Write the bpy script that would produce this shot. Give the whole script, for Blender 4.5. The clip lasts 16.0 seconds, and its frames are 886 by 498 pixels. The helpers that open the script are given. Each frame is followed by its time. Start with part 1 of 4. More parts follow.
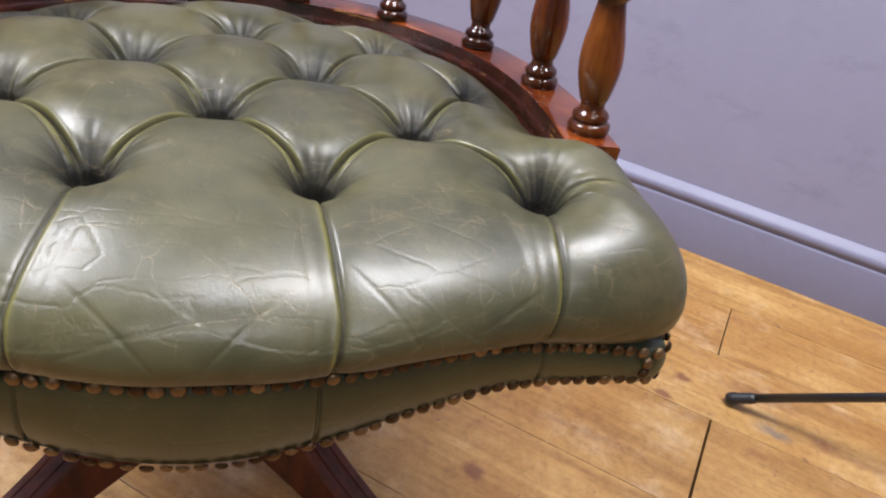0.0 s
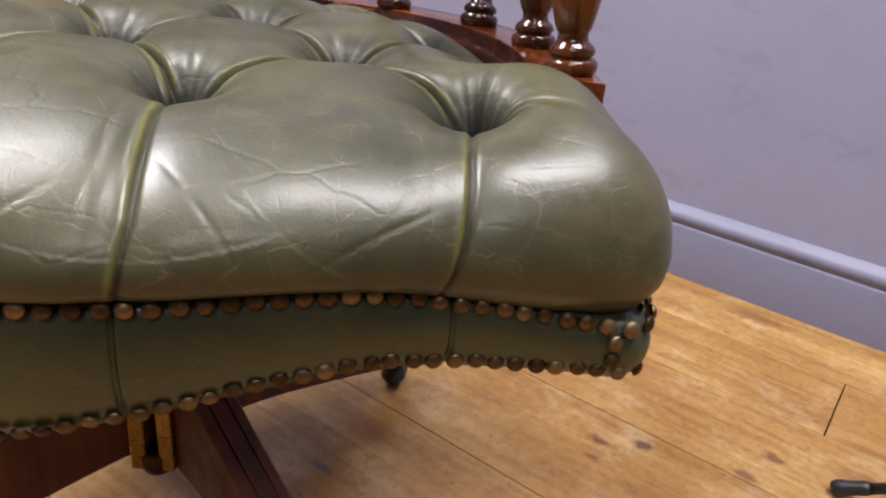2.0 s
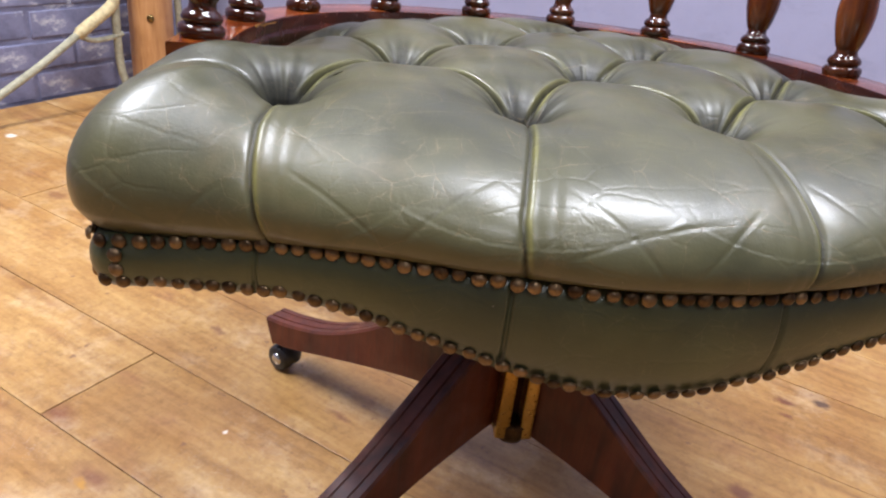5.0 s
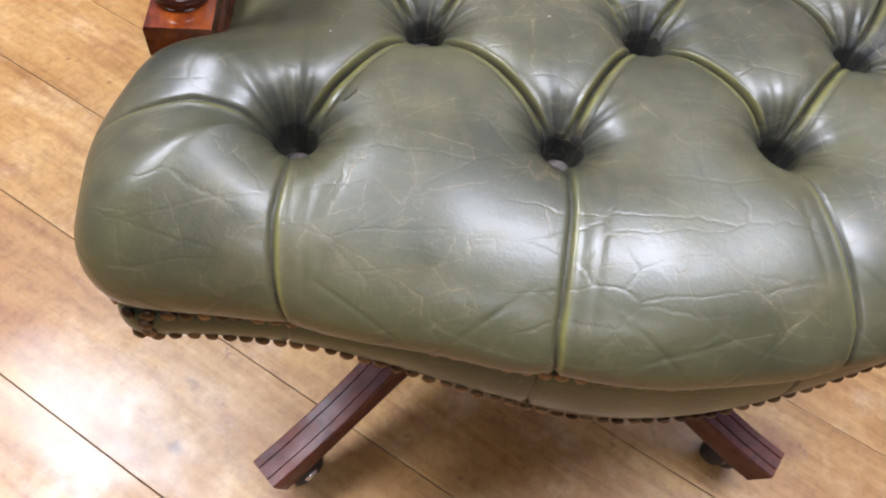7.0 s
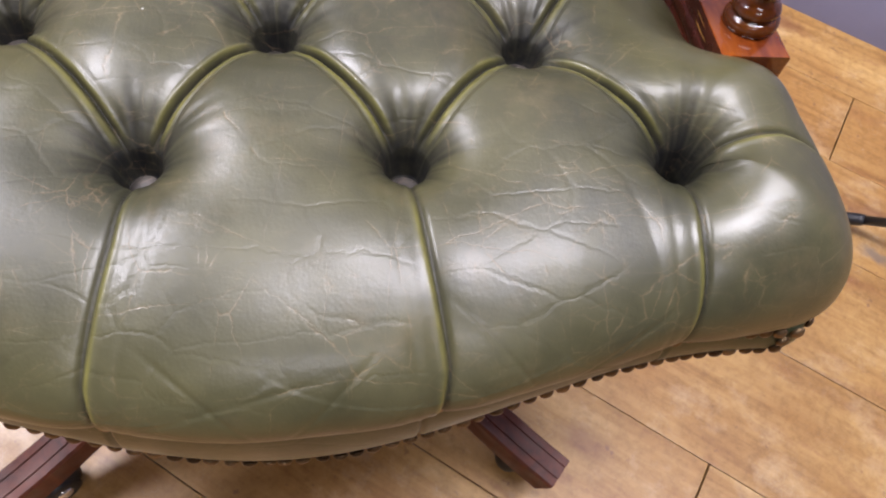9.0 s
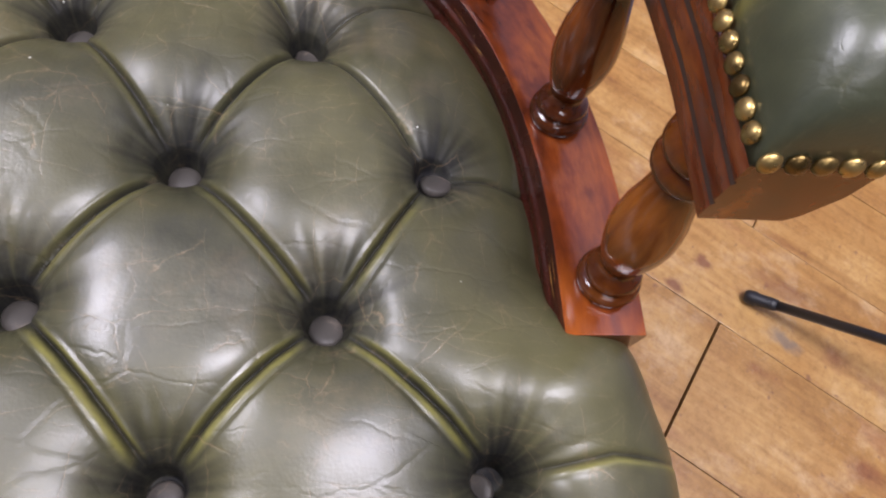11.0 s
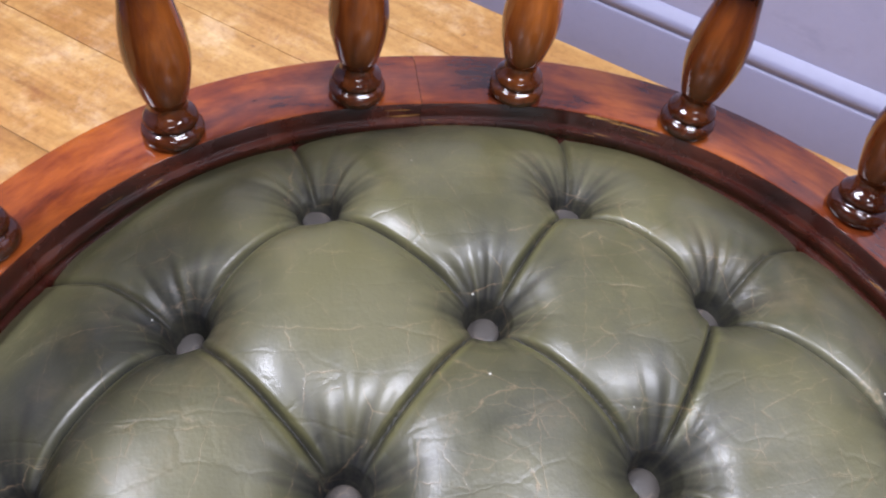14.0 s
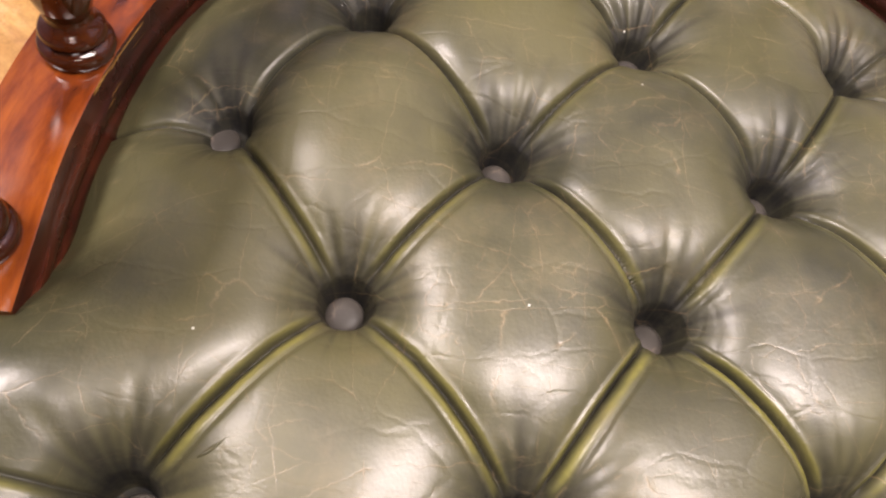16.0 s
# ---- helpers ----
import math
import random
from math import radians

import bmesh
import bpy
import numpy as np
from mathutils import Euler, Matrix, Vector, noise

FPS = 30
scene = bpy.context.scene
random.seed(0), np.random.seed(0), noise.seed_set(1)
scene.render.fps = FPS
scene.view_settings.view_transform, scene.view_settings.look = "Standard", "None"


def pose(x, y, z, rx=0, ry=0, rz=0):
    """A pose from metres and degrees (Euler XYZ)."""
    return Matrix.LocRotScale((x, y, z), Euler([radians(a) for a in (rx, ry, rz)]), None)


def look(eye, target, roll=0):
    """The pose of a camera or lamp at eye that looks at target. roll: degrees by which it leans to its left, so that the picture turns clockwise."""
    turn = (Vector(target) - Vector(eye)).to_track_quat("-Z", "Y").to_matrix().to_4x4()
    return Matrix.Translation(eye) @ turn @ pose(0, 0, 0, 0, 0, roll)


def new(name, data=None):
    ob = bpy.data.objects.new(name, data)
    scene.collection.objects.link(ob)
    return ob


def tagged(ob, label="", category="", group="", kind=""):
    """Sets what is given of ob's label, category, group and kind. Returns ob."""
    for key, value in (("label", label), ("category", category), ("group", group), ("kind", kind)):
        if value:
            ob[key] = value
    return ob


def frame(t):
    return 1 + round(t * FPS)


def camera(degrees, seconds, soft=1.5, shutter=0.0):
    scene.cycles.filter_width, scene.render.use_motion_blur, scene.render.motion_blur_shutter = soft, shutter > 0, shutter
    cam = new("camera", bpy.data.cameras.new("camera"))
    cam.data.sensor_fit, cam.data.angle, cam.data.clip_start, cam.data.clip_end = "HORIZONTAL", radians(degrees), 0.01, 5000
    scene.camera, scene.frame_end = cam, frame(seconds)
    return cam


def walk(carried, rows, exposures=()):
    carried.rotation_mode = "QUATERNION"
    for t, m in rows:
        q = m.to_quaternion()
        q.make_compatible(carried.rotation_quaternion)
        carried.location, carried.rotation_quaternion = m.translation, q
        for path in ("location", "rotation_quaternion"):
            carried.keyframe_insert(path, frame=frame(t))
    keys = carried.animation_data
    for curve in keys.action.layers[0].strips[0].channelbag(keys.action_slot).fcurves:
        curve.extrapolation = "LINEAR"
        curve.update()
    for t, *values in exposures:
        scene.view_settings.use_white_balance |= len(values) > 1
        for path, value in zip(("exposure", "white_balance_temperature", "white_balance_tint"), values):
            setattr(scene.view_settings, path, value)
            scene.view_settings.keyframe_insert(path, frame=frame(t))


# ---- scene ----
cam = camera(63.0, 16.0, soft=2.2)

PATH = [
    (0, (0.0562, -0.5346, 0.6745), (0.1598, -0.1306, 0.3988), 11.12),
    (0.5, (0.1846, -0.5187, 0.6392), (0.2563, -0.1021, 0.3722), 11.62),
    (1, (0.2461, -0.4791, 0.5774), (0.2771, -0.0361, 0.3475), 6.83),
    (1.5, (0.2326, -0.4908, 0.5508), (0.2417, -0.0405, 0.3336), 5.93),
    (2, (0.1998, -0.4921, 0.5509), (0.2115, -0.0442, 0.3291), 6.01),
    (2.5, (0.1450, -0.5042, 0.5576), (0.1505, -0.0556, 0.3368), 5.82),
    (3, (0.0849, -0.5274, 0.5637), (0.0962, -0.0799, 0.3410), 6.18),
    (3.5, (0.0230, -0.5463, 0.5681), (0.0552, -0.1010, 0.3431), 6.91),
    (4, (-0.0460, -0.5585, 0.5703), (0.0031, -0.1164, 0.3419), 7.17),
    (4.5, (-0.1043, -0.5708, 0.5746), (-0.0488, -0.1272, 0.3508), 7.44),
    (5, (-0.1560, -0.5733, 0.5713), (-0.1012, -0.1301, 0.3465), 6.72),
    (7.3, (-0.1740, -0.3888, 0.7505), (-0.1194, -0.1288, 0.3270), 10.37),
    (7.5, (-0.1598, -0.3878, 0.7496), (-0.1069, -0.1269, 0.3264), 10.10),
    (8, (-0.1034, -0.3824, 0.7462), (-0.0496, -0.1172, 0.3258), 10.41),
    (8.5, (-0.0365, -0.3725, 0.7397), (0.0241, -0.1114, 0.3176), 10.77),
    (8.7, (-0.0040, -0.3692, 0.7378), (0.0597, -0.1120, 0.3138), 11.00),
    (10.8, (0.1382, -0.1958, 0.7750), (0.2220, 0.0004, 0.3228), 24.12),
    (11, (0.1304, -0.1641, 0.7785), (0.2218, 0.0277, 0.3259), 24.75),
    (11.5, (0.1120, -0.1139, 0.7787), (0.2205, 0.0973, 0.3386), 26.24),
    (12, (0.0888, -0.0802, 0.7795), (0.2082, 0.1540, 0.3541), 22.71),
    (12.5, (0.0652, -0.0620, 0.7743), (0.1939, 0.1794, 0.3558), 20.42),
    (13, (0.0212, -0.0488, 0.7667), (0.1385, 0.1991, 0.3486), 15.92),
    (13.5, (-0.0260, -0.0387, 0.7655), (0.0754, 0.2170, 0.3480), 12.98),
    (14, (-0.0719, -0.0590, 0.7501), (0.0100, 0.2122, 0.3381), 11.43),
    (14.5, (-0.1035, -0.0824, 0.7408), (-0.0417, 0.1858, 0.3234), 11.20),
    (15, (-0.1196, -0.1153, 0.7314), (-0.0613, 0.1376, 0.3041), 13.36),
    (15.5, (-0.1230, -0.1423, 0.7288), (-0.0618, 0.0875, 0.2890), 16.47),
    (16, (-0.1362, -0.1635, 0.7293), (-0.0732, 0.0540, 0.2835), 19.32),
]
EXPOSURES = [(0, 0.05, 6300, 14), (1.5, -0.15, 6600, 15), (3, 0.16, 6600, 14), (4, 0.25, 6300, 14), (5, 0.3, 6000, 14), (7.3, 0.06, 5800, 16), (8.7, -0.04, 6300, 20), (11, -0.2, 6200, 23), (12.5, 0.04, 6200, 20), (13.5, 0.22, 5800, 18), (14.5, 0.16, 6000, 20), (15.5, 0.18, 6800, 21), (16, 0.2, 7500, 24)]
walk(cam, [(t, look(e, g, r)) for t, e, g, r in PATH], EXPOSURES)

# ---- light ----
world = bpy.data.worlds.new("world")
scene.world = world
world.use_nodes = True
wn = world.node_tree.nodes
wn["Background"].inputs[0].default_value = (0.75, 0.8, 1.0, 1)
wn["Background"].inputs[1].default_value = 0.15


# lamps: place, length, width, watts, heading of the long side, tilt
LAMPS = [((-1.30, 0.40, 2.45), 1.2, 0.60, 95, 76.0, 24.0), ((0.60, -0.30, 2.50), 1.2, 0.50, 75, 0.0, 0.0), ((0.05, -2.0, 2.50), 1.2, 0.30, 20, 0.0, 0.0)]
for p, sx, sy, w, turn, tilt in LAMPS:
    d = bpy.data.lights.new("ceiling_light_glow", "AREA")
    d.shape, d.size, d.size_y, d.energy, d.color = "RECTANGLE", sx, sy, w, (0.97, 0.98, 1.0)
    new("ceiling_light_glow", d).matrix_world = pose(*p, 0, 0, turn) @ pose(0, 0, 0, -tilt, 0, 0) @ pose(0, 0, -0.058)


# ---- materials ----
class Nodes:
    def __init__(self, name):
        self.mat = bpy.data.materials.new(name)
        self.mat.use_nodes = True
        self.t = self.mat.node_tree
        self.bsdf = self.t.nodes["Principled BSDF"]
        self.co = self.t.nodes.new("ShaderNodeTexCoord").outputs["Object"]

    def n(self, kind, **kw):
        node = self.t.nodes.new("ShaderNode" + kind)
        for k, v in kw.items():
            if k == "operation":
                node.operation = v
            elif k == "feature":
                node.feature = v
            elif k == "attribute_name":
                node.attribute_name = v
            else:
                self.put(node, k, v)
        return node

    def put(self, node, key, v):
        key = int(key[1:]) if key[0] == "_" and key[1:].isdigit() else key.replace("_", " ")
        if hasattr(v, "is_output"):
            self.t.links.new(v, node.inputs[key])
        else:
            node.inputs[key].default_value = v

    def noise(self, scale, detail=4.0, rough=0.55, co=None, dist=0.0):
        return self.n("TexNoise", Vector=co or self.co, Scale=scale, Detail=detail, Roughness=rough, Distortion=dist).outputs["Fac"]

    def ramp(self, fac, stops):
        r = self.t.nodes.new("ShaderNodeValToRGB")
        self.t.links.new(fac, r.inputs[0])
        while len(r.color_ramp.elements) < len(stops):
            r.color_ramp.elements.new(0.5)
        for e, (p, c) in zip(r.color_ramp.elements, stops):
            e.position, e.color = p, (c if len(c) == 4 else (*c, 1)) if isinstance(c, tuple) else (c, c, c, 1)
        return r.outputs[0]

    def mix(self, fac, a, b, mode="MIX"):
        m = self.t.nodes.new("ShaderNodeMix")
        m.data_type, m.blend_type = "RGBA", mode
        for key, v in ((0, fac), (6, a), (7, b)):
            if hasattr(v, "is_output"):
                self.t.links.new(v, m.inputs[key])
            elif key == 0:
                m.inputs[0].default_value = v
            else:
                m.inputs[key].default_value = (*v, 1) if len(v) == 3 else v
        return m.outputs[2]

    def math(self, op, a, b=0.0, c=0.0):
        m = self.t.nodes.new("ShaderNodeMath")
        m.operation = op
        for i, v in enumerate((a, b, c)):
            if hasattr(v, "is_output"):
                self.t.links.new(v, m.inputs[i])
            else:
                m.inputs[i].default_value = v
        return m.outputs[0]

    def scaled(self, s, co=None):
        return self.n("Mapping", Vector=co or self.co, Scale=s).outputs[0]

    def bump(self, height, strength, dist, prev=None):
        b = self.n("Bump", Height=height, Strength=strength, Distance=dist)
        if prev:
            self.put(b, "Normal", prev)
        return b.outputs[0]

    def set(self, **kw):
        for k, v in kw.items():
            key = k.replace("_", " ")
            if hasattr(v, "is_output"):
                self.t.links.new(v, self.bsdf.inputs[key])
            else:
                self.bsdf.inputs[key].default_value = (*v, 1) if isinstance(v, tuple) and len(v) == 3 else v
        return self.mat


def leather(name, dark, mid, worn, strength=1.0, fold=True):
    k = Nodes(name)
    big = k.noise(9, 3, 0.5)
    fine = k.noise(60, 6, 0.65)
    blotch = k.ramp(k.math("ADD", k.math("MULTIPLY", big, 0.75), k.math("MULTIPLY", fine, 0.25)), [(0.33, dark), (0.60, mid)])
    # fine tan cracks in three sizes, each present in patches only
    def net(scale, stretch, turn, warp, freq, width):
        w = k.n("VectorMath", _0=k.n("TexNoise", Vector=k.co, Scale=freq, Detail=5.0, Roughness=0.65).outputs["Color"], _1=(warp, warp, warp), operation="MULTIPLY").outputs[0]
        v = k.n("VectorMath", _0=k.co, _1=w, operation="ADD").outputs[0]
        v = k.n("Mapping", Vector=v, Rotation=(0, 0, turn), Scale=stretch).outputs[0]
        d = k.n("TexVoronoi", Vector=v, Scale=scale, feature="DISTANCE_TO_EDGE").outputs["Distance"]
        return k.ramp(d, [(0.0, 1.0), (width, 0.0)])

    l1 = net(15.0, (0.45, 1.35, 1.0), 0.45, 0.012, 30.0, 0.0055)
    l2 = net(27.0, (1.4, 0.45, 1.0), 0.5, 0.009, 45.0, 0.009)
    l3 = net(70.0, (0.5, 1.3, 1.0), -0.4, 0.006, 90.0, 0.022)
    patch1 = k.ramp(k.noise(21, 5, 0.7), [(0.41, 0.0), (0.54, 1.0)])
    patch2 = k.ramp(k.noise(29, 5, 0.7), [(0.43, 0.0), (0.56, 1.0)])
    patch3 = k.ramp(k.noise(17, 5, 0.7), [(0.44, 0.0), (0.60, 1.0)])
    cracks = k.math("MAXIMUM", k.math("MULTIPLY", l1, patch1), k.math("MULTIPLY", l2, patch2))
    cracks = k.math("MAXIMUM", cracks, k.math("MULTIPLY", k.math("MULTIPLY", l3, patch3), 0.65))
    cracks = k.math("MULTIPLY", cracks, k.ramp(k.noise(60, 5, 0.75), [(0.40, 0.05), (0.62, 1.0)]))
    rub = k.ramp(k.noise(13, 6, 0.72), [(0.54, 0.0), (0.76, 1.0)])
    col = k.mix(k.math("MULTIPLY", rub, 0.35 * strength), blotch, tuple(0.55 * a + 0.45 * b for a, b in zip(worn, mid)))
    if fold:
        # dark antique finish round the buttons; shade of pockets and creases painted in too
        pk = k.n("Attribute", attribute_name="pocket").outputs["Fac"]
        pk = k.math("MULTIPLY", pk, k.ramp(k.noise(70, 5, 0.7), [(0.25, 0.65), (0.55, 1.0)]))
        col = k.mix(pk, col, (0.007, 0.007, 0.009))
    col = k.mix(k.math("MULTIPLY", cracks, 0.44 * strength), col, worn)
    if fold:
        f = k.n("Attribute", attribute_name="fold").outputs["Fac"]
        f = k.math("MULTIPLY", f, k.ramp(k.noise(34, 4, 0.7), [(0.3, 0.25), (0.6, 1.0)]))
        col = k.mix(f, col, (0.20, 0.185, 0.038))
    # dust specks
    dust = k.n("TexVoronoi", Vector=k.co, Scale=48.0)
    dust = k.math("MULTIPLY", k.ramp(dust.outputs["Distance"], [(0.018, 1.0), (0.034, 0.0)]), k.math("GREATER_THAN", k.n("SeparateColor", Color=dust.outputs["Color"]).outputs[0], 0.72))
    col = k.mix(k.math("MULTIPLY", dust, 0.8), col, (0.5, 0.5, 0.45))
    grain = k.n("TexVoronoi", Vector=k.co, Scale=620.0).outputs["Distance"]
    nrm = k.bump(grain, 0.06, 0.0006)
    nrm = k.bump(k.noise(130, 5, 0.6), 0.08, 0.002, nrm)
    nrm = k.bump(k.math("SUBTRACT", 1.0, cracks), 0.14, 0.0008, nrm)
    # shallow creases of the tired hide
    slack = k.math("MULTIPLY", net(36.0, (0.55, 1.25, 1.0), 0.25, 0.012, 34.0, 0.05), k.ramp(k.noise(15, 4, 0.6), [(0.42, 0.0), (0.58, 1.0)]))
    nrm = k.bump(k.math("SUBTRACT", 1.0, slack), 0.15, 0.0009, nrm)
    rough = k.ramp(k.noise(30, 5, 0.6), [(0.3, 0.32), (0.7, 0.47)])
    spec, coat = 0.40, 0.0
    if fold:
        # pockets and creases reflect less, so their painted shade stays dark
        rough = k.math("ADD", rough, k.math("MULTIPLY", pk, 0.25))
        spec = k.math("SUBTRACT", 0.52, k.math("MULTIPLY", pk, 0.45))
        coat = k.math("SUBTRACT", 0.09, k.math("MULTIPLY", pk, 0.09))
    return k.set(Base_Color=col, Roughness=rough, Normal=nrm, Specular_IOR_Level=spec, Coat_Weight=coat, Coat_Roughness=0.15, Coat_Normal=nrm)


def wood(name, dark, mid, light, rough=0.22, scale=1.0, stretch=(1, 1, 0.12), coat=0.4, varied=False, grain=False, rings=False, gilt=False):
    k = Nodes(name)
    if grain:
        k.co = k.n("Attribute", attribute_name="grain").outputs["Vector"]
        stretch = (0.24, 1, 1)
    rnd = k.n("ObjectInfo").outputs["Random"]
    co = k.n("VectorMath", _0=k.co, _1=k.n("CombineXYZ", X=k.math("MULTIPLY", rnd, 3.7), Y=k.math("MULTIPLY", rnd, 1.9), Z=rnd).outputs[0], operation="ADD").outputs[0]
    st = k.scaled(stretch, co)
    g1 = k.noise(26 * scale, 5, 0.6, st, 1.2)
    g2 = k.noise(170 * scale, 4, 0.6, st, 0.3)
    mott = k.noise(14 * scale, 3, 0.55, co)
    fac = k.math("ADD", k.math("MULTIPLY", g1, 0.5), k.math("ADD", k.math("MULTIPLY", g2, 0.22), k.math("MULTIPLY", mott, 0.28)))
    col = k.ramp(fac, [(0.37, dark), (0.49, mid), (0.65, light)])
    if varied:
        tone = k.ramp(rnd, [(0.0, (0.6, 0.55, 0.5)), (0.7, (0.95, 0.95, 0.9)), (1.0, (1.3, 1.35, 1.2))])
        col = k.mix(1.0, col, tone, "MULTIPLY")
    wear = k.ramp(k.noise(90, 4, 0.7, co), [(0.68, 0.0), (0.76, 0.6)])
    col = k.mix(k.math("MULTIPLY", wear, 0.35), col, dark)
    nrm = k.bump(g2, 0.06, 0.001)
    if gilt:
        streak = k.math("MULTIPLY", k.ramp(k.noise(420, 3, 0.6, k.scaled((0.03, 1.0, 1.0))), [(0.65, 0.0), (0.70, 0.8)]), k.ramp(k.noise(9, 2, 0.5), [(0.58, 0.0), (0.64, 1.0)]))
        col = k.mix(streak, col, (0.42, 0.22, 0.05))
    if rings:
        g = k.n("Attribute", attribute_name="rings").outputs["Fac"]
        col = k.mix(k.math("MULTIPLY", g, k.ramp(k.noise(60, 4, 0.7, co), [(0.3, 0.7), (0.6, 1.0)])), col, tuple(0.5 * c for c in dark))
    return k.set(Base_Color=col, Roughness=k.ramp(k.noise(40, 4), [(0.3, rough * 0.8), (0.7, rough * 1.4)]), Normal=nrm, Coat_Weight=coat, Coat_Roughness=0.07)


def metal(name, a, b, rough):
    k = Nodes(name)
    rnd = k.n("ObjectInfo").outputs["Random"]
    co = k.n("VectorMath", _0=k.co, _1=k.n("CombineXYZ", X=rnd, Y=k.math("MULTIPLY", rnd, 7.1), Z=rnd).outputs[0], operation="ADD").outputs[0]
    f = k.math("ADD", k.math("MULTIPLY", k.noise(160, 4, 0.7, co), 0.5), k.math("MULTIPLY", rnd, 0.5))
    return k.set(Base_Color=k.ramp(f, [(0.3, a), (0.72, b)]), Metallic=0.9, Roughness=k.ramp(k.noise(220, 3, 0.6, co), [(0.3, rough * 0.8), (0.7, rough * 1.5)]))


def plain(name, col, rough=0.5, metallic=0.0, var=0.12, scale=30.0):
    k = Nodes(name)
    d = tuple(c * (1 - var) for c in col)
    e = tuple(min(1, c * (1 + var)) for c in col)
    f = k.noise(scale, 5, 0.65)
    return k.set(Base_Color=k.ramp(f, [(0.35, d), (0.65, e)]), Roughness=rough, Metallic=metallic, Normal=k.bump(k.noise(scale * 6, 4), 0.08, 0.002))


def wall_paint(name, col):
    k = Nodes(name)
    f = k.math("ADD", k.math("MULTIPLY", k.noise(1.6, 4, 0.6), 0.6), k.math("MULTIPLY", k.noise(35, 5, 0.7), 0.4))
    d = tuple(c * 0.93 for c in col)
    e = tuple(c * 1.05 for c in col)
    base = k.ramp(f, [(0.35, d), (0.65, e)])
    chips = k.ramp(k.noise(48, 3, 0.6), [(0.755, 0.0), (0.77, 1.0)])
    base = k.mix(k.math("MULTIPLY", chips, 0.6), base, (0.8, 0.8, 0.8))
    smudge = k.ramp(k.noise(7, 6, 0.75, k.scaled((1, 1, 2.2))), [(0.56, 0.0), (0.74, 1.0)])
    base = k.mix(k.math("MULTIPLY", smudge, 0.30), base, (0.09, 0.09, 0.13))
    return k.set(Base_Color=base, Roughness=0.48, Normal=k.bump(k.noise(160, 4, 0.6), 0.10, 0.002))


RED, DARK, BLUE, PALE, GOLD = (0.13, 0.04, 0.02), (0.06, 0.03, 0.022), (0.07, 0.075, 0.09), (0.78, 0.70, 0.60), (0.42, 0.20, 0.02)
# u, v, half length, half width, strength, colour
STAINS = [(0.245, 0.377, 0.016, 0.011, 0.85, RED), (0.251, 0.345, 0.010, 0.007, 0.7, RED), (0.288, 0.405, 0.014, 0.012, 0.85, DARK), (0.415, 0.492, 0.016, 0.011, 0.8, RED), (0.396, 0.438, 0.018, 0.011, 0.8, RED),
          (0.307, 0.814, 0.060, 0.022, 0.6, RED), (0.041, 0.132, 0.020, 0.006, 0.8, BLUE), (0.037, 0.207, 0.060, 0.028, 0.55, RED), (-0.334, -0.257, 0.013, 0.006, 0.9, GOLD), (-1.3, 0.248, 0.016, 0.012, 0.9, PALE),
          (-0.437, 0.016, 0.022, 0.010, 0.7, RED), (-0.2, -0.017, 0.024, 0.007, 0.6, RED), (-0.969, 0.133, 0.034, 0.020, 0.6, RED), (0.229, 0.162, 0.020, 0.014, 0.8, RED), (-0.28, -0.118, 0.004, 0.004, 0.9, PALE),
          (0.329, 0.031, 0.040, 0.022, 0.5, RED), (-0.198, -0.338, 0.012, 0.008, 0.6, DARK), (-0.23, -0.277, 0.010, 0.007, 0.45, DARK), (-0.30, -0.36, 0.14, 0.07, 0.35, PALE), (0.55, 0.46, 0.03, 0.012, 0.6, BLUE), (0.52, 0.52, 0.07, 0.014, 0.5, RED)]


